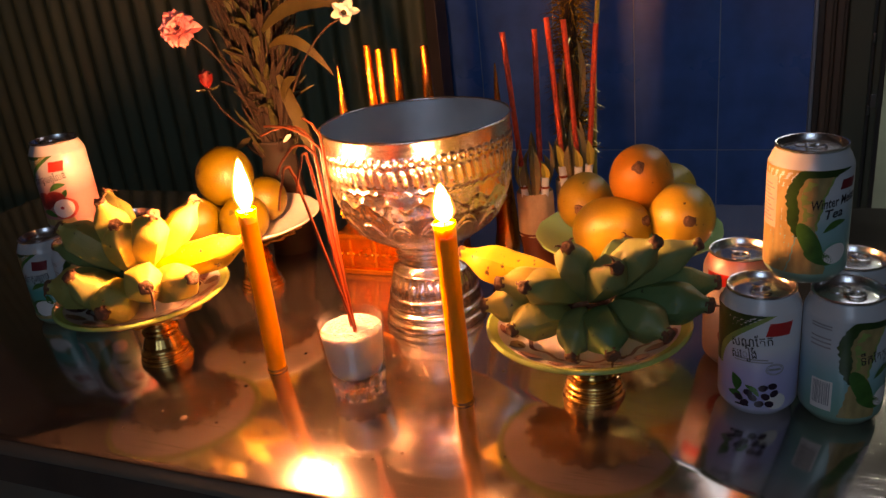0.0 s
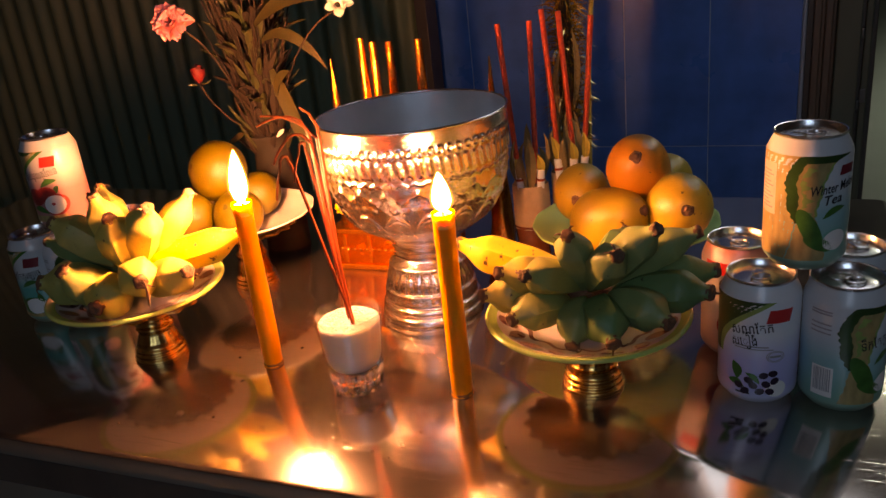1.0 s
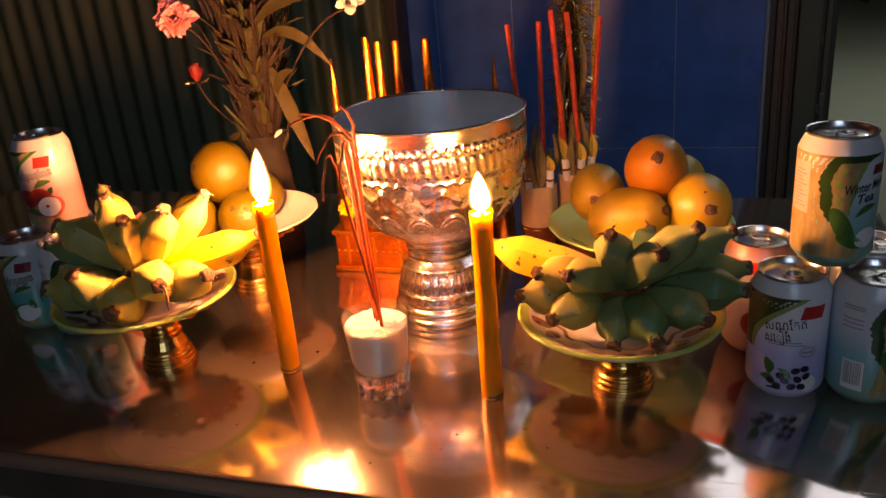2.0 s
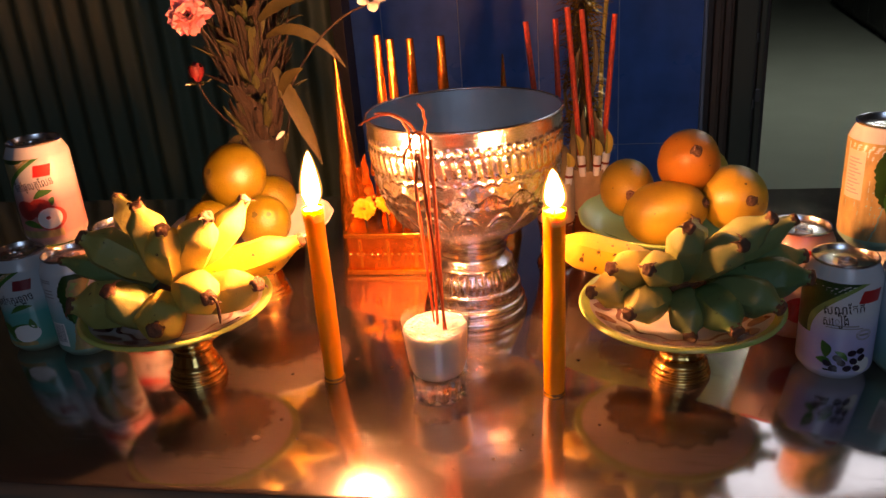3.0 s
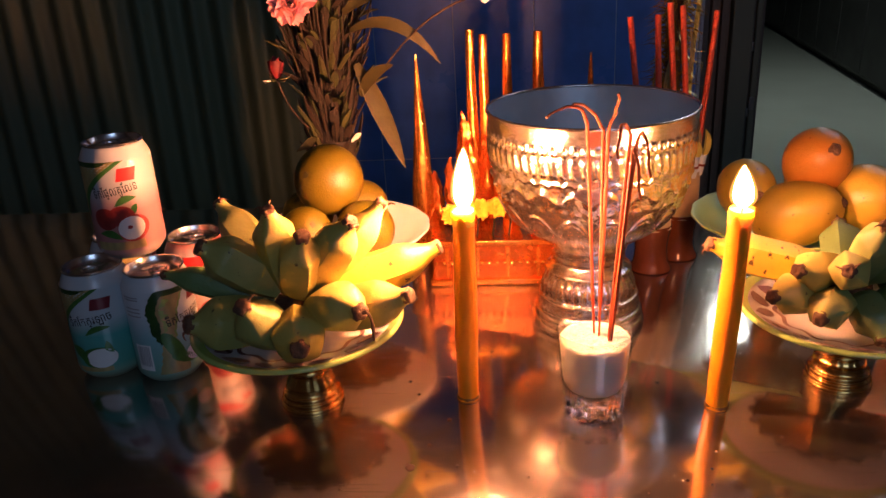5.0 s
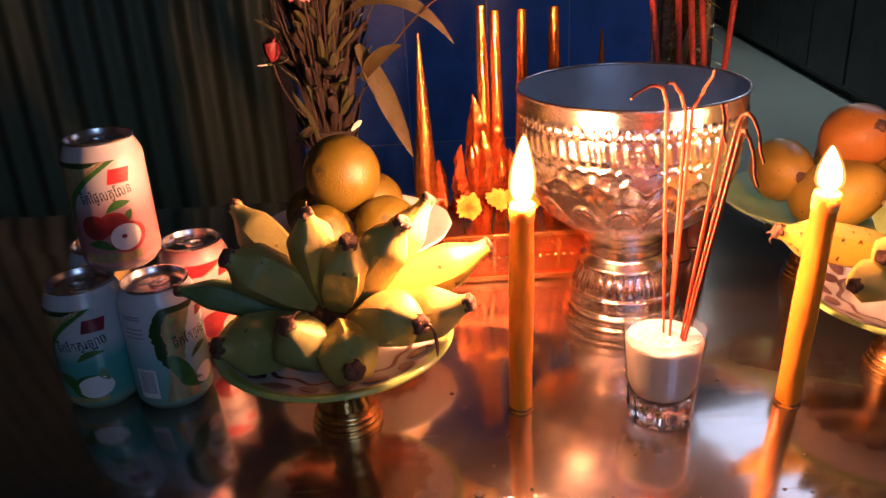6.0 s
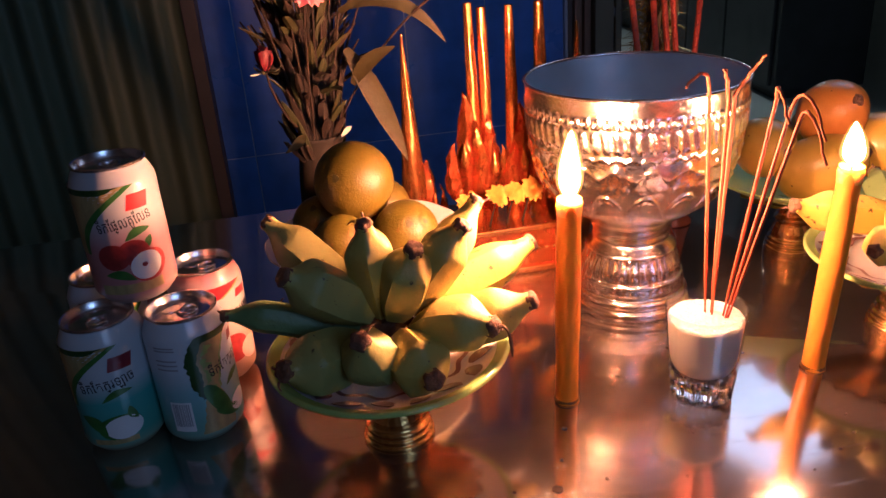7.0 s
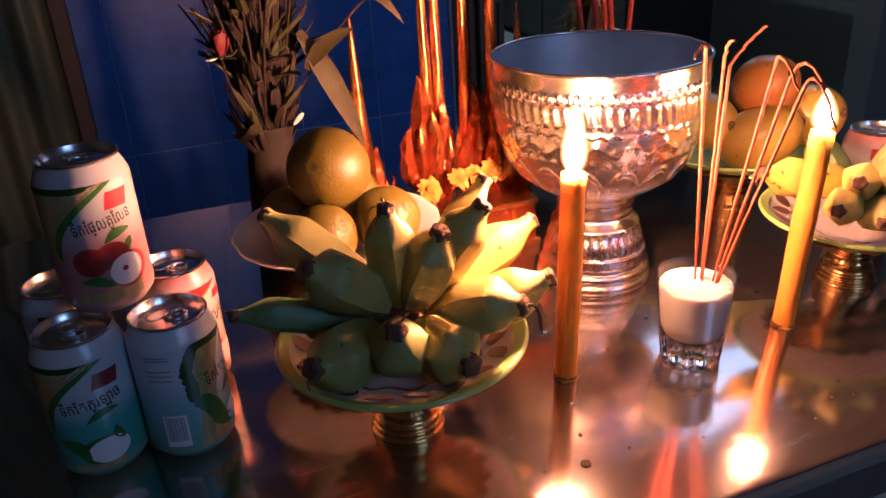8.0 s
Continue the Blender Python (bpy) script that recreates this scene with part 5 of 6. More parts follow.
    if kind in ("melon_tea", "melon"):
        mid = lambda z: -0.028 + 0.006 * math.sin((z - 0.02) * 42) + 30 * max(0, z - 0.075) ** 2 + 0.0004 * math.sin(310 * z) + 0.0005 * math.sin(870 * z)
        out += [("rind_print", band(lambda z: mid(z) - 0.0105 * min(1, (z - 0.038) / 0.02) + 0.0006 * math.sin(1130 * z), mid, 0.044, 0.1005, 40), "print_rind", 1, ""),
                ("flesh_print", band(lambda z: mid(z) - 0.001, lambda z: mid(z) + 0.016 + 0.25 * max(0, 0.05 - z) + 0.004 * math.sin(90 * z), 0.0118, 0.1003, 48), "print_beige", 2, ""),
                ("edge_print", band(lambda z: mid(z) + 0.0155 + 0.004 * math.sin(90 * z), lambda z: mid(z) + 0.0175 + 0.004 * math.sin(90 * z), 0.050, 0.1000), "print_lime", 3, ""),
                ("dark_neck", band(lambda z: mid(z) - 0.012, lambda z: 0.004 + 2.2 * (z - 0.094) + 0.002 * math.sin(900 * z), 0.0945, 0.1002, 30), "print_rind", 4, ""),
                ("flesh_edge", band(lambda z: mid(z) + 0.002, lambda z: mid(z) + 0.006 + 0.003 * math.sin(520 * z) + 0.002 * math.sin(1210 * z), 0.052, 0.0940, 44), "print_lime", 3, ""),
                ("melon_print", oval(-0.014, 0.040, 0.0185, 0.0072, -62), "print_green", 5, ""), ("melon_print", oval(-0.006, 0.0265, 0.013, 0.0055, -24), "print_green", 5, ""),
                ("slice_print", oval(0.007, 0.0285, 0.0125, 0.0100, 12), "print_teal", 4, ""), ("slice_print", oval(0.0078, 0.0285, 0.0110, 0.0086, 12), "print_white", 5, ""),
                ("leaf_print", leaf_print(0.006, 0.052, 0.022, 0.006, 22), "print_green", 4, ""),
                ("brand_mark", slab(0.008, 0.083, 0.0235, 0.0910, 0.25), "logo_dark", 3, "plain maroon brand mark")]
        if kind == "melon_tea":
            out += [("name_print", writing("Winter Melon", 0.006, 0.0735, 0.0112, 7, 0.042), "ink", 4, "black product name"), ("name_print", writing("Tea", 0.003, 0.0635, 0.0112, 7), "ink", 4, "black product name"),
                    ("back_print", band(lambda z: -0.078, lambda z: mid(z) - 0.002, 0.0118, 0.1003, 40), "print_beige", 0, ""), ("panel_print", slab(-0.064, 0.048, -0.043, 0.092), "print_pink", 1, "")]
            out += [("small_print", slab(-0.061, z, -0.046 - 0.003 * (k % 3), z + 0.0012), "grey_ink", 3, "") for k, z in enumerate([0.053 + 0.0031 * j for j in range(11)])]
        else:
            out += [("name_print", writing("ទឹកែតត្រឡាច", 0.004, 0.0685, 0.0125, 8, 0.042), "ink", 4, "black product name"), ("bar_code_panel", slab(-0.054, 0.016, -0.036, 0.044), "print_white", 1, "")]
            rng = random.Random(3)
            s = -0.0525
            while s < -0.0385:
                w = rng.choice((0.0004, 0.0006, 0.0009))
                out.append(("bar_print", slab(s, 0.021, s + w, 0.0425), "grey_ink", 3, ""))
                s += w + rng.choice((0.0004, 0.0007))
            out += [("small_print", slab(-0.058, z, -0.040, z + 0.0013), "grey_ink", 3, "") for z in (0.074, 0.078, 0.082, 0.091, 0.0935)]
    if kind == "red":
        out += [("corner_band", band(lambda z: -0.035, lambda z: -0.012 + 2.0 * (z - 0.088), 0.088, 0.1003), "logo", 1, ""), ("brand_mark", slab(0.004, 0.084, 0.0195, 0.0915, 0.25), "logo", 3, "plain red brand mark"),
                ("name_print", writing("ទឹកក្រូច", 0.0, 0.070, 0.0125, 8, 0.034), "ink", 3, "black product name"), ("corner_edge", band(lambda z: -0.012 + 2.0 * (z - 0.088), lambda z: -0.009 + 2.0 * (z - 0.088), 0.088, 0.1000), "print_lime", 2, ""),
                ("fruit_print", oval(-0.006, 0.036, 0.015, 0.014), "print_red", 3, ""), ("fruit_print", oval(0.012, 0.030, 0.012, 0.011), "print_pink", 4, "")]
    return out


def can(kind, paint, label):
    t = thing("drink_can", label, "drink can", None, "stacked drink cans")
    wall, lid, tab, score = can_shape()
    body = part("body", lathe(wall, 56), M[paint], t)
    top = part("lid", lathe(lid, 48), M["alu"], t, "bare aluminium lid")
    part("pull_tab", tab, M["alu"], top)
    part("score_line", score, M["alu"], top)
    for name, flat, ink, layer, text in prints(kind):
        part(name, wrapped(flat, 0.00010 + 0.00009 * layer), M[ink], body, text)
    return t


def place_can(t, x, y, z, turn, tilt=0.0):
    t.matrix_world = pose(x, y, z, tilt, 0, turn)


UP = CAN_H + 0.0003
lychee = can("lychee", "can_pink", "pink and white fruit juice can with red fruit print")
place_can(lychee, -0.409, 1.029, UP, -3)
teal = can("teal", "can_teal", "teal and white drink can with melon slice print")
place_can(teal, -0.447, 1.005, 0.0, -10)
melon = can("melon", "can_melon", "green and white melon drink can with bar code")
place_can(melon, -0.3865, 0.978, 0.0, 40)
red = can("red", "can_red", "orange-red and white drink can under the stack")
place_can(red, -0.352, 1.057, 0.0, 28)
copy_thing(teal, pose(-0.432, 1.090, 0.0, 0, 0, 60))
soy = can("soy", "can_soy", "lavender and white bean drink can with black beans")
place_can(soy, 0.357, 0.728, 0.0, -17)
copy_thing(melon, pose(0.4205, 0.7075, 0.0, 0, 0, 29))
tea = can("melon_tea", "can_melon", "pale green melon tea can standing on the stack")
place_can(tea, 0.397, 0.746, UP, 9)
copy_thing(red, pose(0.361, 0.806, 0.0, 0, 0, -12))
copy_thing(teal, pose(0.449, 0.770, 0.0, 0, 0, 100))


# ---- gold foil cones on their tray ----
def foil_cone(x, y, tip, r0, r1, label, slim=False):
    t = thing("foil_cone", label, "foil cone", Matrix.Translation((x, y, 0)), "gold foil cones at the back of the table")
    crease = lambda a, r, z: r * (0.10 * noise.noise((2 * math.cos(a), 2 * math.sin(a), 30 * z + x * 90)) + 0.05 * math.sin(5 * a + 50 * z))
    z0 = 0.0
    prof = [(0, z0)] + [(r0 + (r1 - r0) * (k / 26) ** (0.8 if slim else 1.0), z0 + (tip - z0) * k / 26) for k in range(27)] + [(0, tip + 0.001)]
    part("cone", lathe(prof, 26, crease), M["foil"], t)
    for k in range(9 if slim else 14):   # folded studs along the seam
        z = z0 + (tip - z0) * (0.18 + 0.07 * k * (0.8 if not slim else 1.0))
        if z < tip - 0.02:
            f = (z - z0) / (tip - z0)
            r = r0 + (r1 - r0) * f
            part("stud", moved(lathe([(0.0016, 0), (0.0011, 0.0012), (0, 0.0016)], 6), Matrix.Translation((0.35 * r, -0.94 * r, z)) @ Matrix.Rotation(radians(90), 4, "X")), M["brass"], t)
    return t


foil_cone(-0.074, 1.181, 0.263, 0.021, 0.0012, "tall pointed orange-gold foil cone with bead trim")
foil_cone(-0.021, 1.124, 0.294, 0.0125, 0.0045, "slim rolled gold foil cone with open white top", True)
foil_cone(-0.006, 1.122, 0.288, 0.0105, 0.0050, "slim rolled gold foil cone, brightly lit", True)
foil_cone(0.017, 1.104, 0.289, 0.0125, 0.0045, "slim rolled gold foil cone with dark creases", True)
foil_cone(0.054, 1.102, 0.289, 0.0165, 0.0050, "wider rolled gold foil cone behind the bowl", True)
foil_cone(0.139, 1.147, 0.252, 0.018, 0.0012, "pointed dark gold foil cone by the blue wall")


def foil_leaf(x, y, z, high, wide, turn):
    t = thing("foil_leaf", "folded red-gold foil leaf ornament with a pointed top", "foil ornament", pose(x, y, z, 0, 0, turn), "folded foil ornaments")
    def crumple(piece, size, off):
        return [Vector(p) + size * noise.noise_vector(Vector(p) * 75 + Vector((off, 0, x * 40))) + 0.5 * size * noise.noise_vector(Vector(p) * 190) for p in piece[0]], piece[1]

    part("leaf", crumple(blade((0, 0, 0), (0.004, -0.010, high * 0.55), (0.0, 0.004, high), wide * 0.8, 26, 0.30, 0.0012, (0, 1, 0.01)), 0.0035, 0.0), M["foil_red"], t)
    for s, k in ((-1, 0.62), (1, 0.74), (-1, 0.45)):   # smaller folds that stand off the leaf
        fold = blade((s * 0.003, -0.004, high * 0.1), (s * wide * 0.7, -0.016, high * k * 0.5), (s * wide * 0.32, -0.010, high * k), wide * 0.5, 16, 0.35, 0.001, (0, 1, 0.01))
        part("side_fold", crumple(fold, 0.003, s * k * 9), M["foil"] if k > 0.7 else M["foil_red"], t)
    part("bud", moved(lathe(smooth_profile([(0, 0), (0.0045, 0.004), (0.0050, 0.012), (0.0025, 0.022), (0, 0.030)], 4), 12), Matrix.Translation((0.0, -0.009, high * 0.42))), M["foil"], t, "small pointed foil bud")


for x, y, z, h, w, a in ((-0.036, 1.118, 0.058, 0.145, 0.036, -25), (-0.012, 1.106, 0.058, 0.115, 0.030, 12), (0.018, 1.086, 0.058, 0.13, 0.036, -12), (0.044, 1.082, 0.058, 0.12, 0.034, 25), (-0.060, 1.170, 0.0, 0.12, 0.030, 30), (0.070, 1.092, 0.0, 0.15, 0.034, -15)):
    foil_leaf(x, y, z, h, w, a - 15)


def foil_tray():
    t = thing("foil_tray", "red-gold foil covered offering tray with beaded edge", "tray", pose(0.0, 1.105, 0.0, 0, 0, TURN))
    part("box", box(-0.078, -0.046, 0.0, 0.078, 0.046, 0.056, 0.003), M["foil_red"], t)
    part("edge_strip", box(-0.081, -0.049, 0.050, 0.081, 0.049, 0.0575, 0.002), M["foil"], t)
    part("base_strip", box(-0.082, -0.050, 0.0, 0.082, 0.050, 0.008, 0.002), M["foil"], t)
    for k in range(17):
        part("bead", moved(lathe([(0, -0.0026), (0.0018, -0.0018), (0.0026, 0), (0.0018, 0.0018), (0, 0.0026)], 8), Matrix.Translation((-0.072 + 0.009 * k, -0.050, 0.030))), M["brass"], t)
    for k in range(4):
        part("panel_strip", box(-0.062 + 0.036 * k, -0.0485, 0.010, -0.057 + 0.036 * k, -0.046, 0.049, 0.001), M["foil"], t)


foil_tray()


def blossom(name, at, r, material, label, category, petals, flat=0.6, seed=1, group="", stem=None, lean=(0, 0, 1)):
    """A ruffled flower head of many separate petals, with its stem where it has one."""
    t = thing(name, label, category, Matrix.Translation(at), group)
    rng = random.Random(seed)
    turn = Vector(lean).to_track_quat("Z", "Y").to_matrix().to_4x4()
    pieces = []
    for k in range(petals):
        f = k / petals
        a = k * 2.39996
        tilt = 1.5 - 1.3 * f + rng.uniform(-0.25, 0.25)
        out = r * (1 - 0.35 * f) * rng.uniform(0.8, 1.08)
        base = Vector((0.12 * r * math.cos(a), 0.12 * r * math.sin(a), 0))
        way = Vector((math.cos(a) * math.sin(tilt), math.sin(a) * math.sin(tilt), math.cos(tilt) * flat))
        end = base + way * out * rng.uniform(0.85, 1.1)
        mid = base + way * out * 0.6 + Vector((0, 0, 0.22 * r))
        pieces.append(blade(base, mid, end, r * rng.uniform(0.44, 0.70), 4, rng.uniform(0.05, 0.4), 0.0004))
    part("petals", moved(joined(*pieces), turn), material, t)
    part("calyx", moved(lathe(smooth_profile([(0, -0.35 * r), (0.18 * r, -0.25 * r), (0.3 * r, -0.02 * r), (0.15 * r, 0.08 * r), (0, 0.1 * r)], 3), 10), turn), M["olive_leaf"], t)
    if stem:
        s = Vector(stem) - Vector(at)
        part("stem", tube(bezier((0, 0, -0.2 * r), (s * 0.55 + Vector((0, 0, 0.07 if s.length > 0.08 else 0.0))), s, 14), [0.0012] * 15, 6), M["dry"], t, "thin dark stem")
    return t


for n, (x, y, z, r) in enumerate(((-0.061, 1.079, 0.088, 0.0150), (-0.034, 1.062, 0.098, 0.0130), (-0.016, 1.056, 0.099, 0.0130), (0.003, 1.052, 0.100, 0.0130))):
    blossom("marigold", (x, y, z), r, M["marigold"], "orange-yellow marigold head resting on the foil tray", "marigold", 90, 1.0, n, "marigolds on the tray", (x + 0.002, y + 0.022, 0.052) , (0.1, -0.75, 0.6))


# ---- red sticks in banana-stem holders ----
def holder(x, y, high, label):
    t = thing("stick_holder", label, "holder", Matrix.Translation((x, y, 0)), "banana stem stick holders")
    part("cup", lathe(smooth_profile([(0, 0), (0.023, 0.0), (0.025, 0.003), (0.021, 0.012), (0.020, 0.030), (0.0235, 0.056), (0.0225, 0.058), (0.018, 0.056), (0, 0.054)], 5), 36), M["brown_glass"], t, "dark red-brown lacquered cup")
    part("stem_slice", lathe(smooth_profile([(0.0, 0.0545), (0.0212, 0.0550), (0.0225, 0.0600), (0.0222, high - 0.003), (0.0205, high), (0.014, high - 0.002), (0.012, high - 0.0005), (0, high - 0.001)], 5), 36,
                                lambda a, r, z: 0.0009 * math.sin(7 * a + 30 * z) * (r > 0.015) + 0.0012 * noise.noise((2 * math.cos(a), 2 * math.sin(a), 40 * z)) * (r > 0.015)), M["trunk_slice"], t, "cut banana stem slice")
    rng = random.Random(int(x * 1000))
    for k in range(9):
        a = k * 0.7 + rng.uniform(-0.2, 0.2)
        o = Vector((0.012 * math.cos(a), 0.012 * math.sin(a), high - 0.003))
        e = Vector((rng.uniform(0.004, 0.022) * math.cos(a), rng.uniform(0.004, 0.022) * math.sin(a), high + rng.uniform(0.035, 0.075)))
        part("husk_leaf", blade(o, (o + e) / 2 + Vector((0.010 * math.cos(a), 0.010 * math.sin(a), 0.006)), e, rng.uniform(0.008, 0.014), 8, 0.3, 0.0008, (math.cos(a), math.sin(a), 0.2)), M["husk"], t)


holder(0.178, 1.045, 0.108, "wilted husk leaves in a banana stem slice on a cup")
holder(0.228, 1.070, 0.112, "banana stem slice with drooping husks on a brown cup")
def paper_roll(x, y, z, lean, stalk):
    """A small roll of white paper round a folded leaf, stuck into a stem slice."""
    t = thing("paper_roll", "small white paper roll round a folded yellow leaf", "paper roll", pose(x, y, z, lean, lean * 0.6, 0), "white paper rolls in the holders")
    part("paper", lathe([(0, -0.004), (0.0042, -0.004), (0.0046, 0.0), (0.0044, 0.022), (0.0034, 0.0225), (0, 0.021)], 16, lambda a, r, q: 0.0005 * math.sin(2 * a + 90 * q) * (r > 0.003)), M["print_white"], t)
    part("folded_leaf", blade((0.0, 0, 0.018), (0.002, -0.002, 0.018 + stalk * 0.6), (-0.004, 0, 0.020 + stalk), 0.010, 8, 0.35, 0.0008, (0, -1, 0.1)), M["bamboo"], t, "yellow-green folded leaf tip")
    part("tie", lathe([(0.0048, 0.008), (0.0053, 0.0085), (0.0053, 0.0105), (0.0048, 0.011)], 16), M["incense"], t, "thin red tie")


for x, y, z, lean, stalk in ((0.190, 1.031, 0.108, 5, 0.020), (0.215, 1.052, 0.112, -6, 0.030), (0.232, 1.050, 0.112, 4, 0.024), (0.245, 1.058, 0.112, 8, 0.034), (0.166, 1.034, 0.108, -4, 0.016)):
    paper_roll(x, y, z, lean, stalk)
for top, foot in (((0.152, 1.070, 0.300), (0.166, 1.045, 0.105)), ((0.190, 1.077, 0.299), (0.186, 1.047, 0.105)), ((0.205, 1.078, 0.311), (0.217, 1.062, 0.108)), ((0.225, 1.085, 0.306), (0.236, 1.068, 0.108)), ((0.262, 1.072, 0.299), (0.246, 1.070, 0.108))):
    s = thing("red_stick", "thick red spiral-wrapped paper incense stick", "incense stick", Matrix.Translation(foot), "tall red sticks")
    way = Vector(top) - Vector(foot)
    pts = [way * (k / 90) for k in range(91)]
    part("core", tube(pts[::10], [0.0034] * 10, 10), M["red_stick"], s)
    turn = way.to_track_quat("Z", "Y").to_matrix()
    coil = [pts[k] + turn @ Vector((0.0032 * math.cos(k * 1.05), 0.0032 * math.sin(k * 1.05), 0)) for k in range(91)]
    part("spiral_wrap", tube(coil, [0.0006] * 91, 5), M["logo_dark"], s, "thin dark spiral line")


def tinsel_pole():
    t = thing("tinsel_pole", "upright pole wrapped in fraying gold tinsel", "tinsel pole", Matrix.Translation((0.236, 1.120, 0.0)))
    part("foot_block", lathe(smooth_profile([(0, 0), (0.026, 0), (0.026, 0.012), (0.014, 0.020), (0, 0.020)], 3), 24), M["brown_glass"], t)
    part("pole", tube([(0, 0, 0.018), (0.0, 0, 0.2), (-0.004, 0, 0.52)], [0.010, 0.010, 0.008], 14), M["dry"], t)
    rng = random.Random(21)
    strands = []
    for k in range(2600):
        z = rng.uniform(0.13, 0.50)
        a = rng.uniform(0, 2 * math.pi)
        o = Vector((0.009 * math.cos(a), 0.009 * math.sin(a), z))
        out = rng.uniform(0.012, 0.032)
        e = o + Vector((out * math.cos(a + rng.uniform(-0.6, 0.6)), out * math.sin(a + rng.uniform(-0.6, 0.6)), rng.uniform(-0.016, 0.010)))
        side = (e - o).cross(Vector((rng.uniform(-1, 1), rng.uniform(-1, 1), 1))).normalized() * 0.0008
        m = (o + e) / 2 + Vector((0, 0, 0.004))
        strands.append(([o - side, o + side, m + side, m - side, e], [[0, 1, 2, 3], [3, 2, 4]]))
    tagged(part("tinsel_fringe", joined(*strands), M["tinsel"], t), kind="stuff")
    part("bamboo_stick", tube([(0.022, 0.004, 0.0), (0.028, 0.004, 0.25), (0.052, 0.0, 0.52)], [0.003, 0.003, 0.0025], 8), M["bamboo"], t, "thin yellow bamboo stick")
    for k in range(5):
        a = 1.3 * k
        part("dry_leaf", blade((0.01 * math.cos(a), 0.01 * math.sin(a), 0.10 + 0.02 * k), (0.03 * math.cos(a), 0.03 * math.sin(a), 0.16 + 0.02 * k), (0.012 * math.cos(a), 0.03 * math.sin(a), 0.20 + 0.02 * k), 0.009, 8, 0.25, 0.0008, (math.cos(a), math.sin(a), 0.1)), M["husk"], t)


tinsel_pole()


# ---- the flower vase ----
VASE = Vector((-0.180, 1.192, 0.0))


def flower_vase():
    t = thing("flower_vase", "dark narrow vase packed with dry stems and leaves", "vase", Matrix.Translation(VASE))
    part("vase_body", lathe(smooth_profile([(0, 0), (0.030, 0.0), (0.032, 0.004), (0.031, 0.06), (0.027, 0.12), (0.024, 0.150), (0.028, 0.166), (0.0265, 0.168), (0.022, 0.150), (0, 0.120)], 5), 40), M["vase"], t, "dark glazed vase")
    part("white_clip", blade((0.018, -0.024, 0.168), (0.026, -0.028, 0.176), (0.030, -0.026, 0.178), 0.006, 5, 0.2, 0.001, (0, 1, 0)), M["white_petal"], t, "white ribbon end")
    rng = random.Random(12)
    for k in range(84):
        a = k * 2.39996
        spread = 0.014 + 0.060 * rng.random() ** 0.7
        h = rng.uniform(0.26, 0.46)
        o = Vector((0.016 * math.cos(a), 0.016 * math.sin(a), 0.13))
        e = Vector((spread * math.cos(a), spread * math.sin(a), h))
        part("stem", tube(bezier(o, Vector((0.02 * math.cos(a), 0.02 * math.sin(a), 0.22)), e, 8), [0.0018 - 0.0001 * j for j in range(9)], 6), M["dry"], t)
    for k in range(300):
        a = k * 2.39996 + rng.uniform(-0.3, 0.3)
        z = rng.uniform(0.20, 0.44)
        r0 = 0.010 + 0.10 * max(0, z - 0.17)
        o = Vector((r0 * math.cos(a), r0 * math.sin(a), z))
        long = rng.uniform(0.025, 0.065)
        rise = rng.uniform(0.2, 2.6)
        e = o + Vector((math.cos(a), math.sin(a), rise)).normalized() * long
        m = (o + e) / 2 + Vector((0.3 * (e.x - o.x), 0.3 * (e.y - o.y), 0.010))
        part("leaf", blade(o, m, e, rng.uniform(0.006, 0.014), 6, 0.25, 0.0007), M["leaf"] if rng.random() < 0.5 else M["dry"], t)
    for k in range(70):   # a close collar that hides the neck
        a = k * 2.39996 + rng.uniform(-0.3, 0.3)
        z = rng.uniform(0.135, 0.235)
        o = Vector((0.020 * math.cos(a), 0.020 * math.sin(a), z))
        e = o + Vector((math.cos(a) * rng.uniform(0.2, 0.8), math.sin(a) * rng.uniform(0.2, 0.8), rng.uniform(0.4, 2.4))).normalized() * rng.uniform(0.025, 0.06)
        part("leaf", blade(o, (o + e) / 2 + Vector((0.010 * math.cos(a), 0.010 * math.sin(a), 0.006)), e, rng.uniform(0.006, 0.012), 6, 0.25, 0.0007), M["leaf"] if rng.random() < 0.4 else M["dry"], t)
    # the large drooping leaves that stand clear of the bunch
    for a, b, c, w in (((0.030, -0.036, 0.262), (0.052, -0.056, 0.215), (0.074, -0.068, 0.140), 0.022), ((0.032, -0.040, 0.225), (0.040, -0.062, 0.255), (0.066, -0.080, 0.264), 0.016), ((0.026, -0.040, 0.300), (0.075, -0.080, 0.330), (0.118, -0.092, 0.262), 0.014),
                       ((0.020, -0.040, 0.320), (0.080, -0.080, 0.370), (0.150, -0.100, 0.345), 0.020), ((-0.026, -0.030, 0.180), (-0.030, -0.040, 0.176), (-0.050, -0.036, 0.166), 0.010)):
        part("large_leaf", blade(a, b, c, w, 12, 0.12, 0.0008, (-0.4, -0.8, 0.35)), M["olive_leaf"], t)


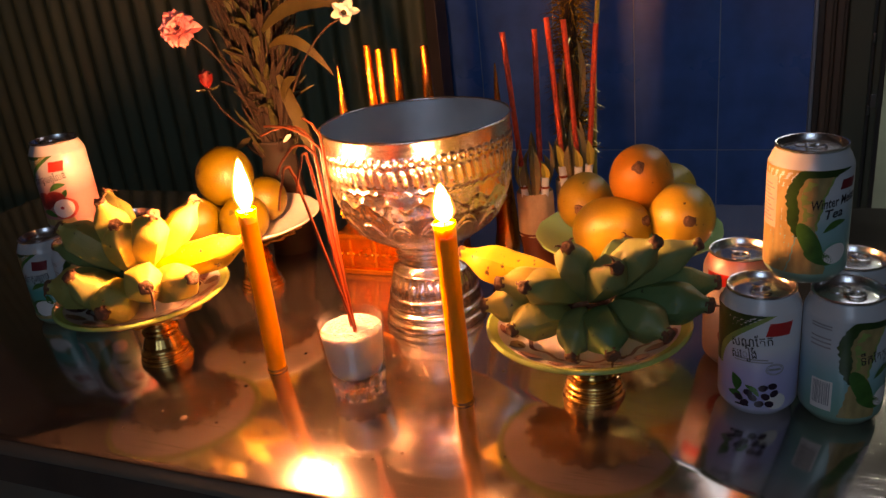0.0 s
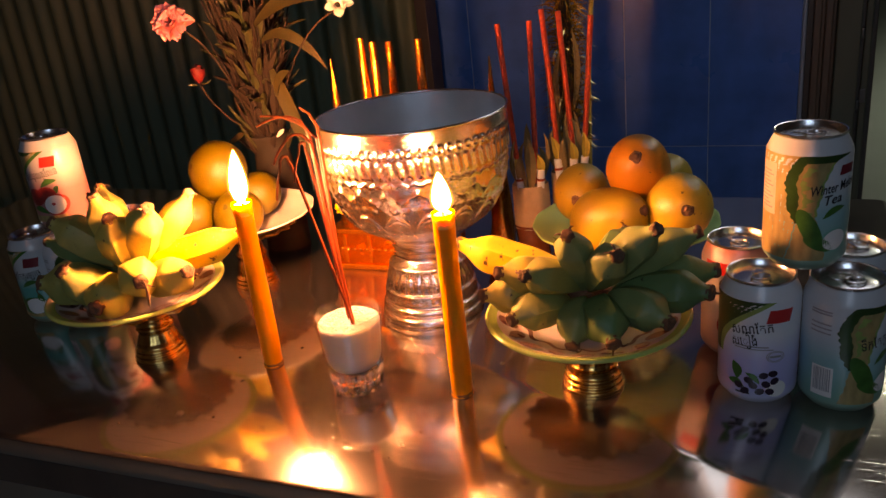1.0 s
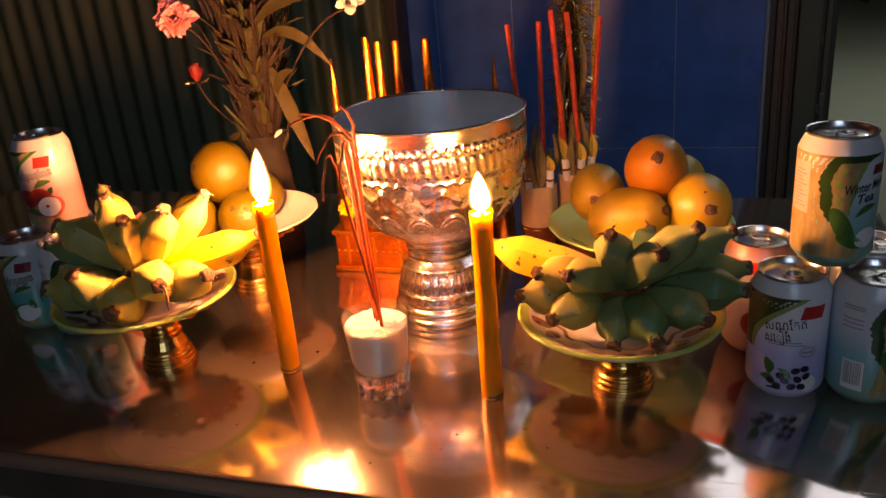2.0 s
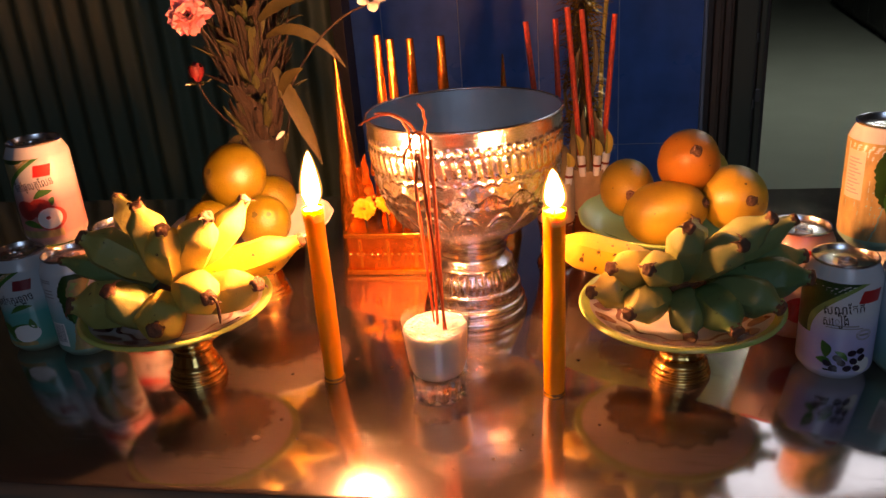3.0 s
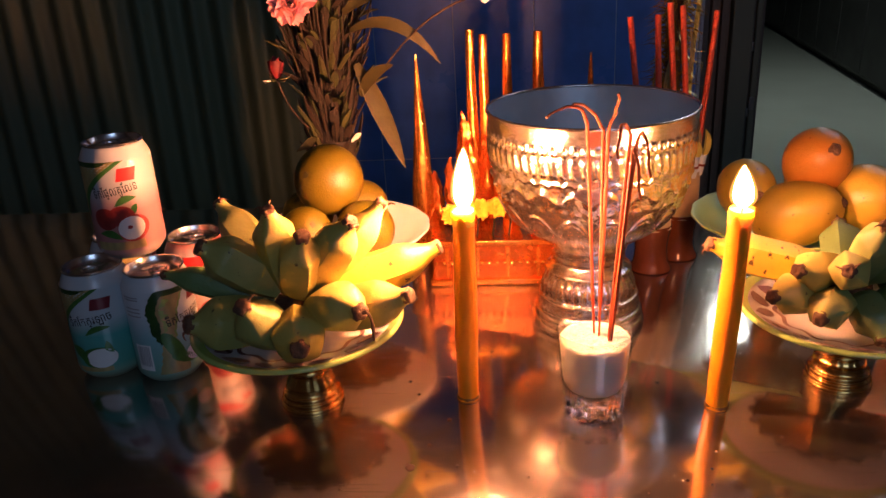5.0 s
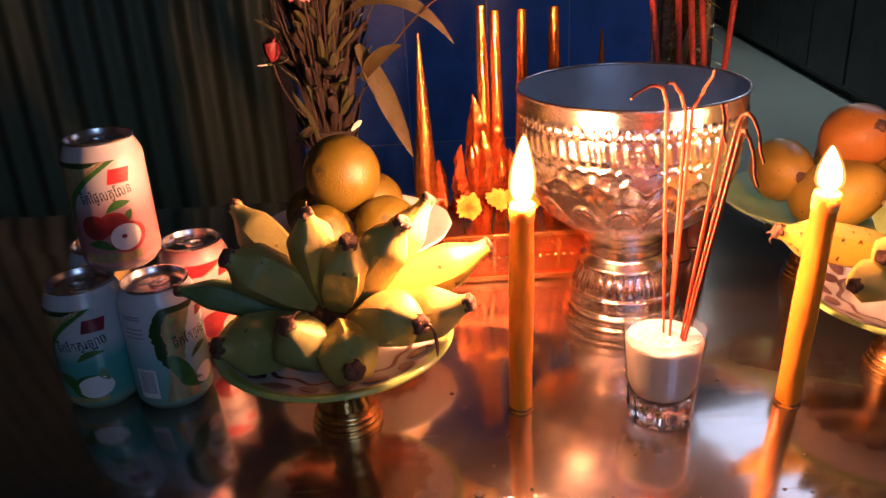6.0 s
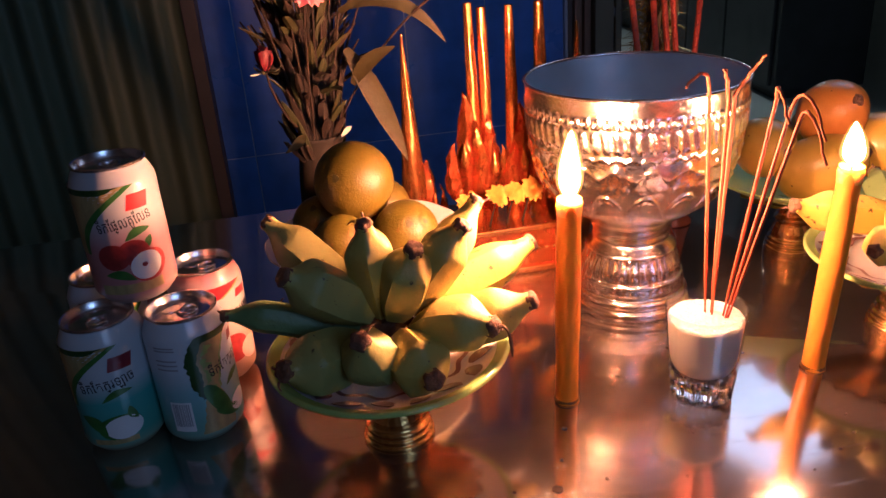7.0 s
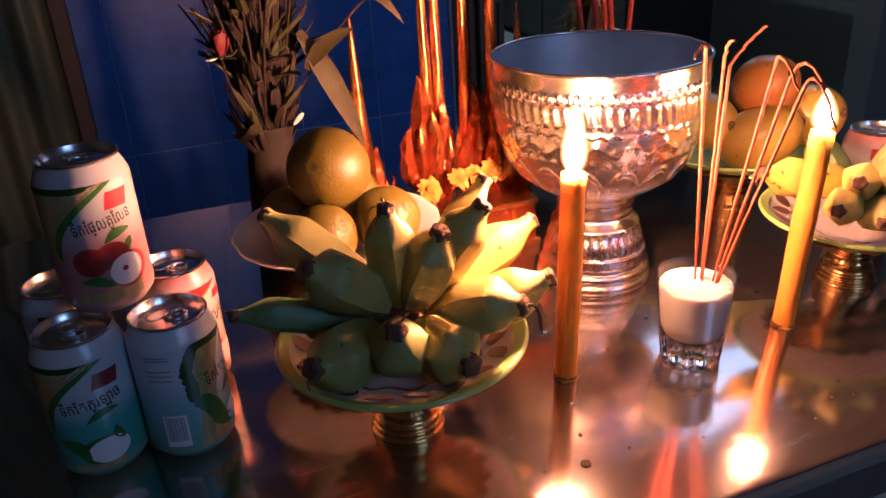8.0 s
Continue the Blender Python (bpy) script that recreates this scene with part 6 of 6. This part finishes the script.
def rosebud():
    """A closed bud of wrapped petals with a ragged pale collar, on a bent stem."""
    at = Vector((-0.242, 1.136, 0.266))
    t = thing("red_flower", "small dark red rosebud hanging beside the vase", "flower", Matrix.Translation(at))
    for k in range(7):
        a0, wide, r = k * 2.39996, 1.15 - 0.06 * k, 0.0080 - 0.0008 * k
        v, f = [], []
        for i in range(9):
            h = i / 8
            for j in range(11):
                a = a0 + wide * (j / 5 - 1)
                q = r * (0.35 + 0.75 * math.sin(min(1, h * 1.15) * 1.9)) * (1 + 0.10 * abs(j / 5 - 1) + 0.10 * h ** 4)
                v.append(Vector((q * math.cos(a), q * math.sin(a), -0.009 + (0.018 + 0.0010 * k) * h * (1 - 0.12 * (j / 5 - 1) ** 2))))
        for i in range(8):
            for j in range(10):
                f.append([i * 11 + j, i * 11 + j + 1, (i + 1) * 11 + j + 1, (i + 1) * 11 + j])
        part("petal", (v, f), M["rose"], t)
    for k in range(6):
        a = k * 1.05
        d = Vector((math.cos(a), math.sin(a), 0))
        part("sepal", blade(d * 0.004 + Vector((0, 0, -0.011)), d * 0.012 + Vector((0, 0, -0.013)), d * 0.016 + Vector((0, 0, -0.006 - 0.005 * (k % 2))), 0.005, 5, 0.3, 0.0005), M["white_petal"] if k == 3 else M["leaf"], t)
    part("stem", tube(bezier((0, 0, -0.010), (0.005, 0.010, -0.05), (0.047, 0.046, -0.096), 12), [0.0011] * 13, 6), M["dry"], t, "thin dark stem")


flower_vase()
blossom("pink_flower", (-0.224, 1.042, 0.342), 0.0230, M["pink"], "ruffled pink artificial flower on a long stem", "flower", 80, 0.95, 5, "", (-0.190, 1.175, 0.17), (0.05, -0.9, 0.3))
rosebud()
blossom("white_flower", (-0.028, 1.046, 0.342), 0.0200, M["white_petal"], "white orchid flower leaning over on a thin stem", "flower", 9, 0.4, 7, "", (-0.165, 1.180, 0.17), (0.1, -0.9, 0.3))


# ---- small litter on the steel ----
rng = random.Random(31)
for x, y, r in ((-0.187, 0.745, 0.0045), (-0.165, 0.770, 0.0020), (-0.215, 0.760, 0.0015), (-0.150, 0.735, 0.0016), (0.015, 0.665, 0.0016), (0.040, 0.672, 0.0014), (0.030, 0.655, 0.0012), (-0.02, 0.660, 0.0012), (0.055, 0.690, 0.0013), (-0.10, 0.705, 0.0012), (0.13, 0.66, 0.0012), (-0.245, 0.735, 0.0013)):
    v, f = lathe([(0, 0.0), (r, 0.0), (r * 0.9, r * 0.25), (r * 0.3, r * 0.4), (0, r * 0.38)], 9, lambda a, q, z: r * 0.3 * noise.noise((2 * math.cos(a), 2 * math.sin(a), x * 300)) * (q > r * 0.5))
    solid("crumb", (v, f), M["debris"], "dark dry crumb fallen on the steel table", "crumb", pose(x, y, 0.0, 0, 0, rng.uniform(0, 360)), "", "crumbs on the table")
for x, y, r in ((-0.069, 0.905, 0.0022), (-0.072, 0.897, 0.0016), (-0.056, 0.835, 0.0024), (-0.160, 0.875, 0.0020), (-0.065, 1.000, 0.0020), (-0.040, 0.965, 0.0018), (-0.157, 0.850, 0.0016), (-0.090, 0.862, 0.0018), (0.012, 0.845, 0.0020), (-0.140, 0.800, 0.0022), (0.060, 0.800, 0.0018), (0.130, 0.800, 0.0020), (0.115, 0.690, 0.0016), (-0.06, 0.74, 0.0016)):
    v, f = lathe(smooth_profile([(0, 0.0), (r, 0.0), (r * 0.92, r * 0.25), (r * 0.5, r * 0.48), (0, r * 0.55)], 3), 12)
    solid("wax_drop", (v, f), M["droplet"], "small clear hardened drop on the steel table", "wax drop", pose(x, y, 0.0001), "", "drops on the table")
